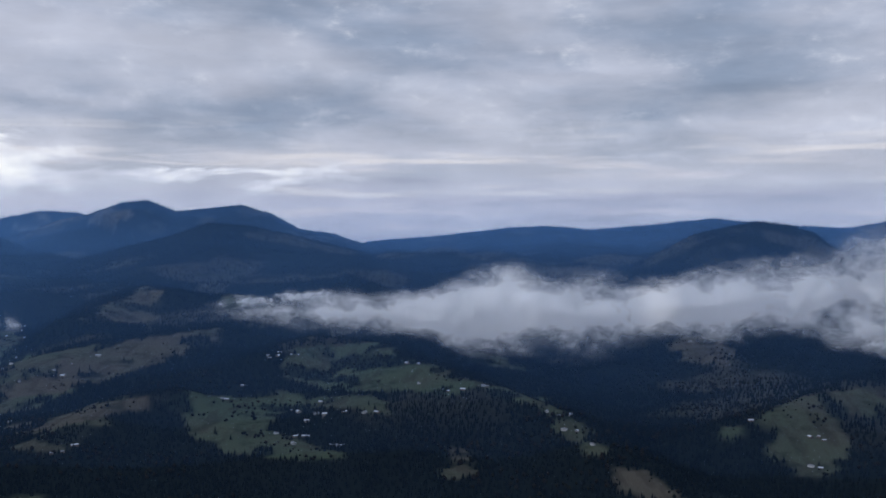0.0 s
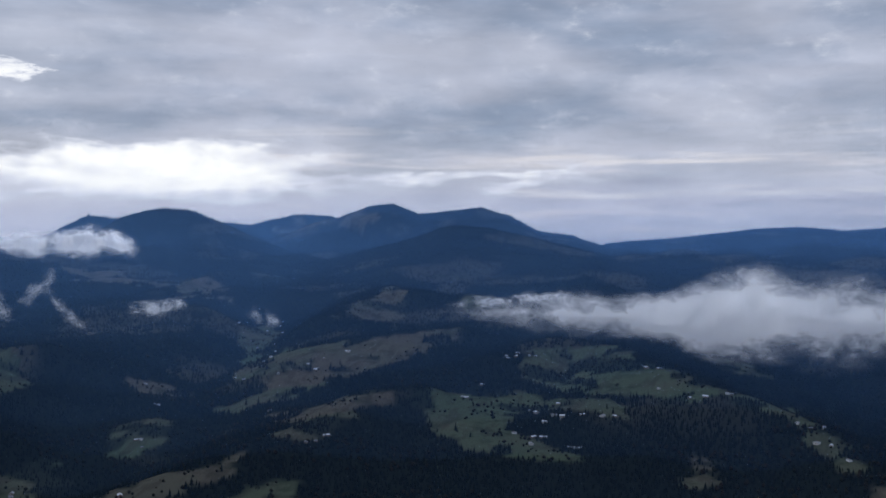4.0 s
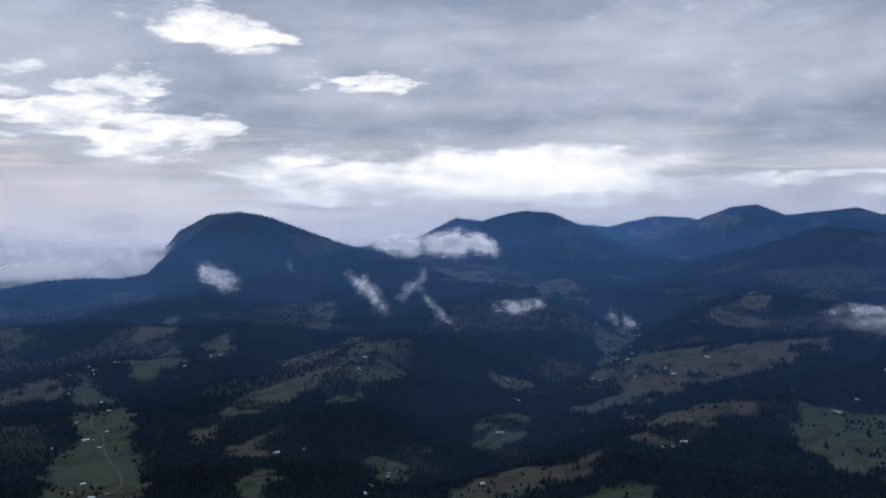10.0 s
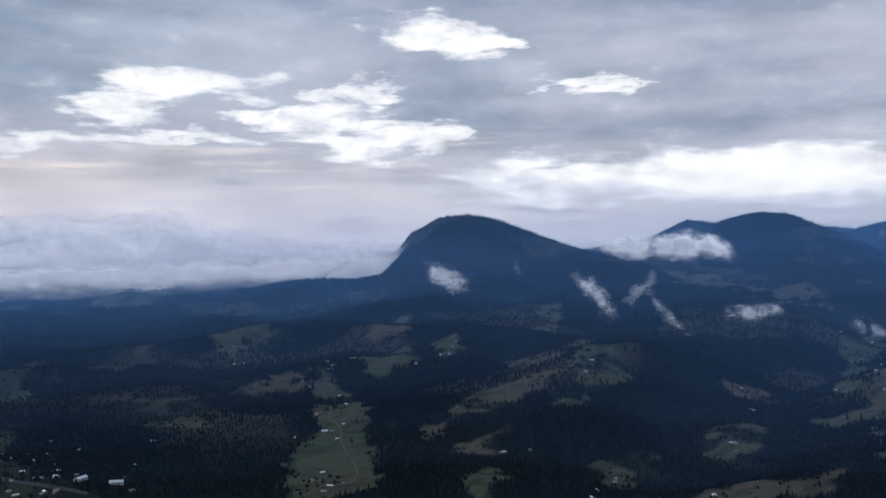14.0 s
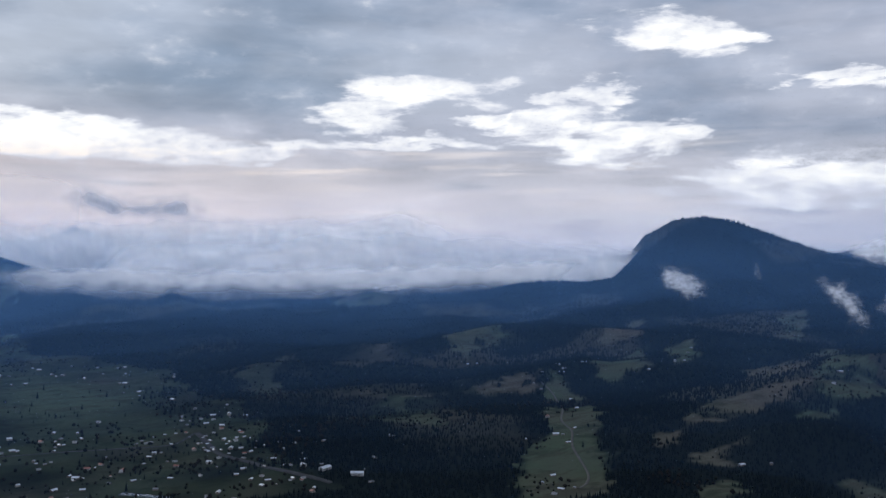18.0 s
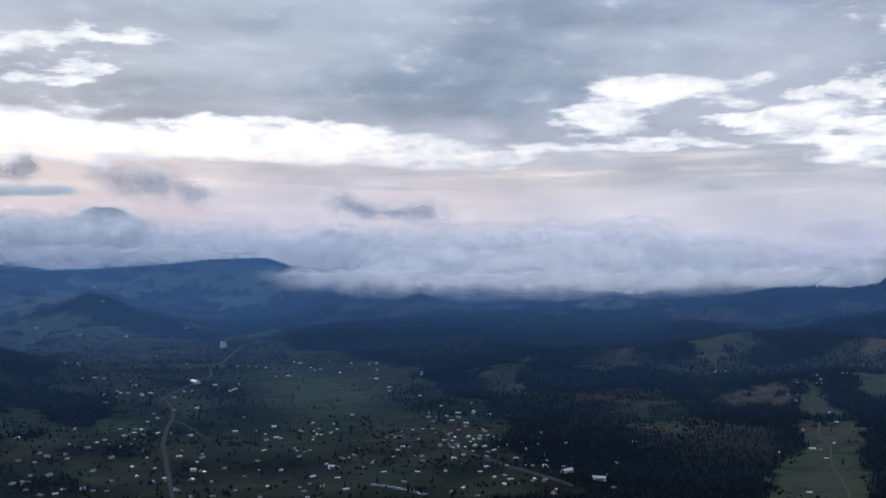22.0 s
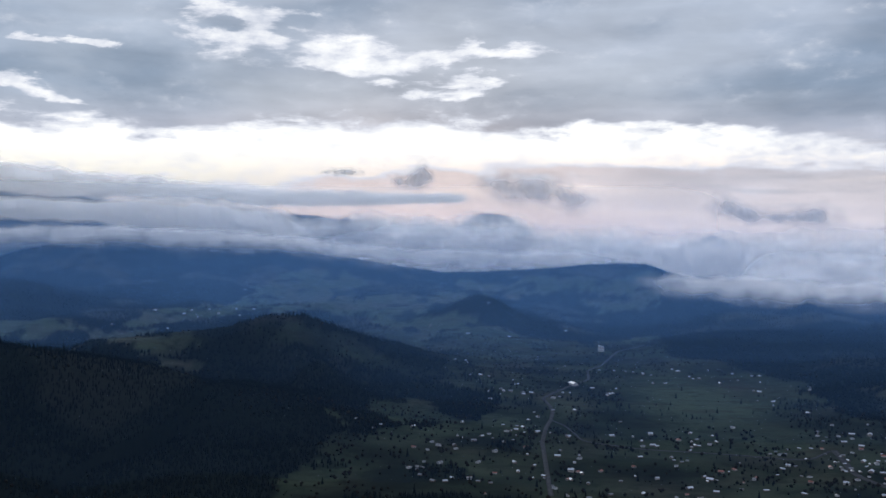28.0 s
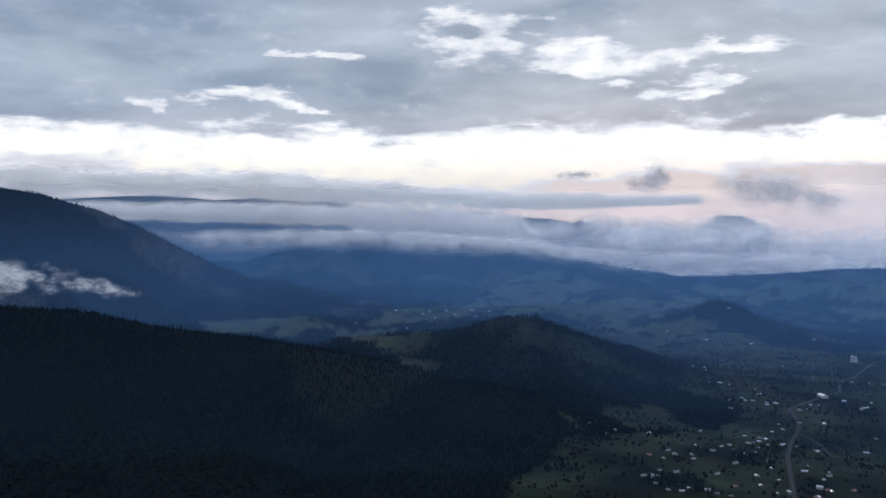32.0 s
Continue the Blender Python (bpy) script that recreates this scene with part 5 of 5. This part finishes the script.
def make_broadleaf(seed):
    r = random.Random(seed)
    tree = tagged(new("broadleaf_tree"), "bushy brown autumn tree on the open meadow", "tree", "meadow trees")
    part("trunk", lathe([(0.35, -1.0), (0.28, 1.5), (0.16, 4.5), (0.05, 7.0)], 7), BARK, tree)
    bm = bmesh.new()
    tips = []
    for i in range(7):
        a, up = 6.283 * i / 7 + r.random(), r.uniform(3.6, 7.2)
        base, tip = Vector((0, 0, up * 0.45)), Vector((math.cos(a) * r.uniform(1.5, 3.0), math.sin(a) * r.uniform(1.5, 3.0), up))
        side = Vector((-math.sin(a), math.cos(a), 0)) * 0.07
        v = [bm.verts.new(p) for p in (base - side, base + side, base + Vector((0, 0, 0.16)), tip)]
        for f in ((0, 1, 3), (1, 2, 3), (2, 0, 3)):
            bm.faces.new([v[j] for j in f])
        tips.append(tip)
    part("limbs", bm, BARK, tree)
    bm = bmesh.new()
    for tip in tips + [Vector((0, 0, 7.2))]:
        for _ in range(34):
            c = tip + Vector((r.gauss(0, 0.9), r.gauss(0, 0.9), r.gauss(0, 0.75)))
            n = Vector((r.gauss(0, 1), r.gauss(0, 1), r.gauss(0, 1))).normalized()
            t1 = n.orthogonal().normalized()
            t2, s = n.cross(t1), r.uniform(0.25, 0.55)
            bm.faces.new([bm.verts.new(c + t1 * s * p + t2 * s * q) for p, q in ((-1, 0), (0, -0.6), (1, 0), (0, 0.6))])
    part("crown", bm, BEECH, tree)
    return tree


TREES = [make_spruce(1), make_spruce(2), make_broadleaf(3), make_broadleaf(4)]
fresh = [True] * 4
planted, rng = 0, random.Random(11)
while planted < 150:
    b, r = rng.uniform(-24, 132), math.sqrt(rng.uniform(850 ** 2, 2000 ** 2))
    x, y = polar(b, r)
    if float(openness(np.array([x]), np.array([y]))[0]) < 0.8 or any(abs(b - sb) * r * 0.0175 < 9 and abs(r - sr) < 12 for _, sb, sr in sites):
        continue
    k = rng.choice((0, 0, 1, 1, 2, 3))
    m = pose(x, y, float(height(np.array([x]), np.array([y]))[0]), 0, 0, rng.uniform(0, 360)) @ Matrix.Scale(rng.uniform(0.4, 0.85), 4)
    if fresh[k]:
        TREES[k].matrix_basis, fresh[k] = m, False
    else:
        copy_thing(TREES[k], m).matrix_basis = m
    planted += 1


# tall spruces that stand out along the crests: (bearings, range, how many, scale)
for b0, b1, r, count, size in ((110.5, 130.0, 1345, 26, 0.9), (-3.0, 2.4, 3390, 18, 1.0), (38.4, 41.6, 3290, 9, 1.0), (56.1, 56.2, 1520, 1, 1.2), (103.2, 108.0, 1890, 10, 0.8)):
    for _ in range(count):
        b, q = rng.uniform(b0, b1), r + rng.uniform(-14, 14)
        x, y = polar(b, q)
        m = pose(x, y, float(height(np.array([x]), np.array([y]))[0]) - 0.3, 0, 0, rng.uniform(0, 360)) @ Matrix.Scale(size * rng.uniform(0.75, 1.15), 4)
        tagged(copy_thing(TREES[rng.choice((0, 1))], m), "dark spruce standing out above the wooded crest", "tree", "crest trees").matrix_basis = m

# ---- orchards, hedges and scrub of the village ----
grove = np.random.default_rng(21)
ox, oy = scatter(9000, 66, 112, 880, 2500, grove)
keep = (openness(ox, oy) > 0.4) & (fbm(ox, oy, 60, 3, 131) + grove.uniform(-0.35, 0.35, len(ox)) > 0.12)
ob_, or_ = bearing_range(ox, oy)
keep &= ~((np.abs(ob_ - 82.2) < 4.5) & (or_ > 1370) & (or_ < 1900))
for _, width, line in ROADS:
    away, _ = along(ox, oy, [(b, r, 0) for b, r in line])
    keep &= away > width
ox, oy = ox[keep], oy[keep]
oh = grove.uniform(2.0, 5.0, len(ox))
tagged(new("orchard", mesh_from("orchard", *rounded(ox, oy, height(ox, oy) - 0.3, oh, grove), BEECH, False)),
       "scrubby orchard trees and hedges between the houses", "trees", "", "stuff")


# ---- bushes, hedgerows and young trees on the meadows ----
def bushes(x, y, z, tall, rng):
    n, k = len(x), 5
    ang = rng.uniform(0, 6.28, (n, 1)) + np.arange(k) * 2 * np.pi / k
    rad = tall[:, None] * rng.uniform(0.35, 0.75, (n, k))
    ring = np.stack([x[:, None] + np.cos(ang) * rad, y[:, None] + np.sin(ang) * rad, z[:, None] + tall[:, None] * rng.uniform(0.25, 0.55, (n, k))], -1)
    foot = np.stack([x, y, z - 0.3], -1)[:, None]
    tip = np.stack([x + rng.uniform(-0.3, 0.3, n), y, z + tall], -1)[:, None]
    v = np.concatenate([ring, foot, tip], 1)
    i = np.arange(k)
    one = np.concatenate([np.stack([i, (i + 1) % k, np.full(k, k + 1)], -1), np.stack([(i + 1) % k, i, np.full(k, k)], -1)])
    return v.reshape(-1, 3), (np.arange(n)[:, None, None] * (k + 2) + one).reshape(-1, 3)


wild = np.random.default_rng(33)
sx, sy = scatter(60000, -28, 134, 820, 2300, wild)
lines = np.abs(fbm(sx, sy, 95, 2, 171))
keep = (openness(sx, sy) > 0.3) & ((lines < 0.05) | (fbm(sx, sy, 45, 2, 173) > 0.42)) & (wild.uniform(0, 1, len(sx)) < 0.8)
for _, width, line in ROADS:
    away, _ = along(sx, sy, [(b, r, 0) for b, r in line])
    keep &= away > width
sb, sr = bearing_range(sx, sy)
keep &= ~((np.abs(sb - 82.2) < 4.8) & (sr > 1370) & (sr < 1900))
sx, sy = sx[keep], sy[keep]
tagged(new("meadow_scrub", mesh_from("meadow_scrub", *bushes(sx, sy, height(sx, sy), wild.uniform(1.2, 4.2, len(sx)), wild), BEECH, True)),
       "dull bushes and hedgerows scattered over the meadows", "bushes", "", "stuff")
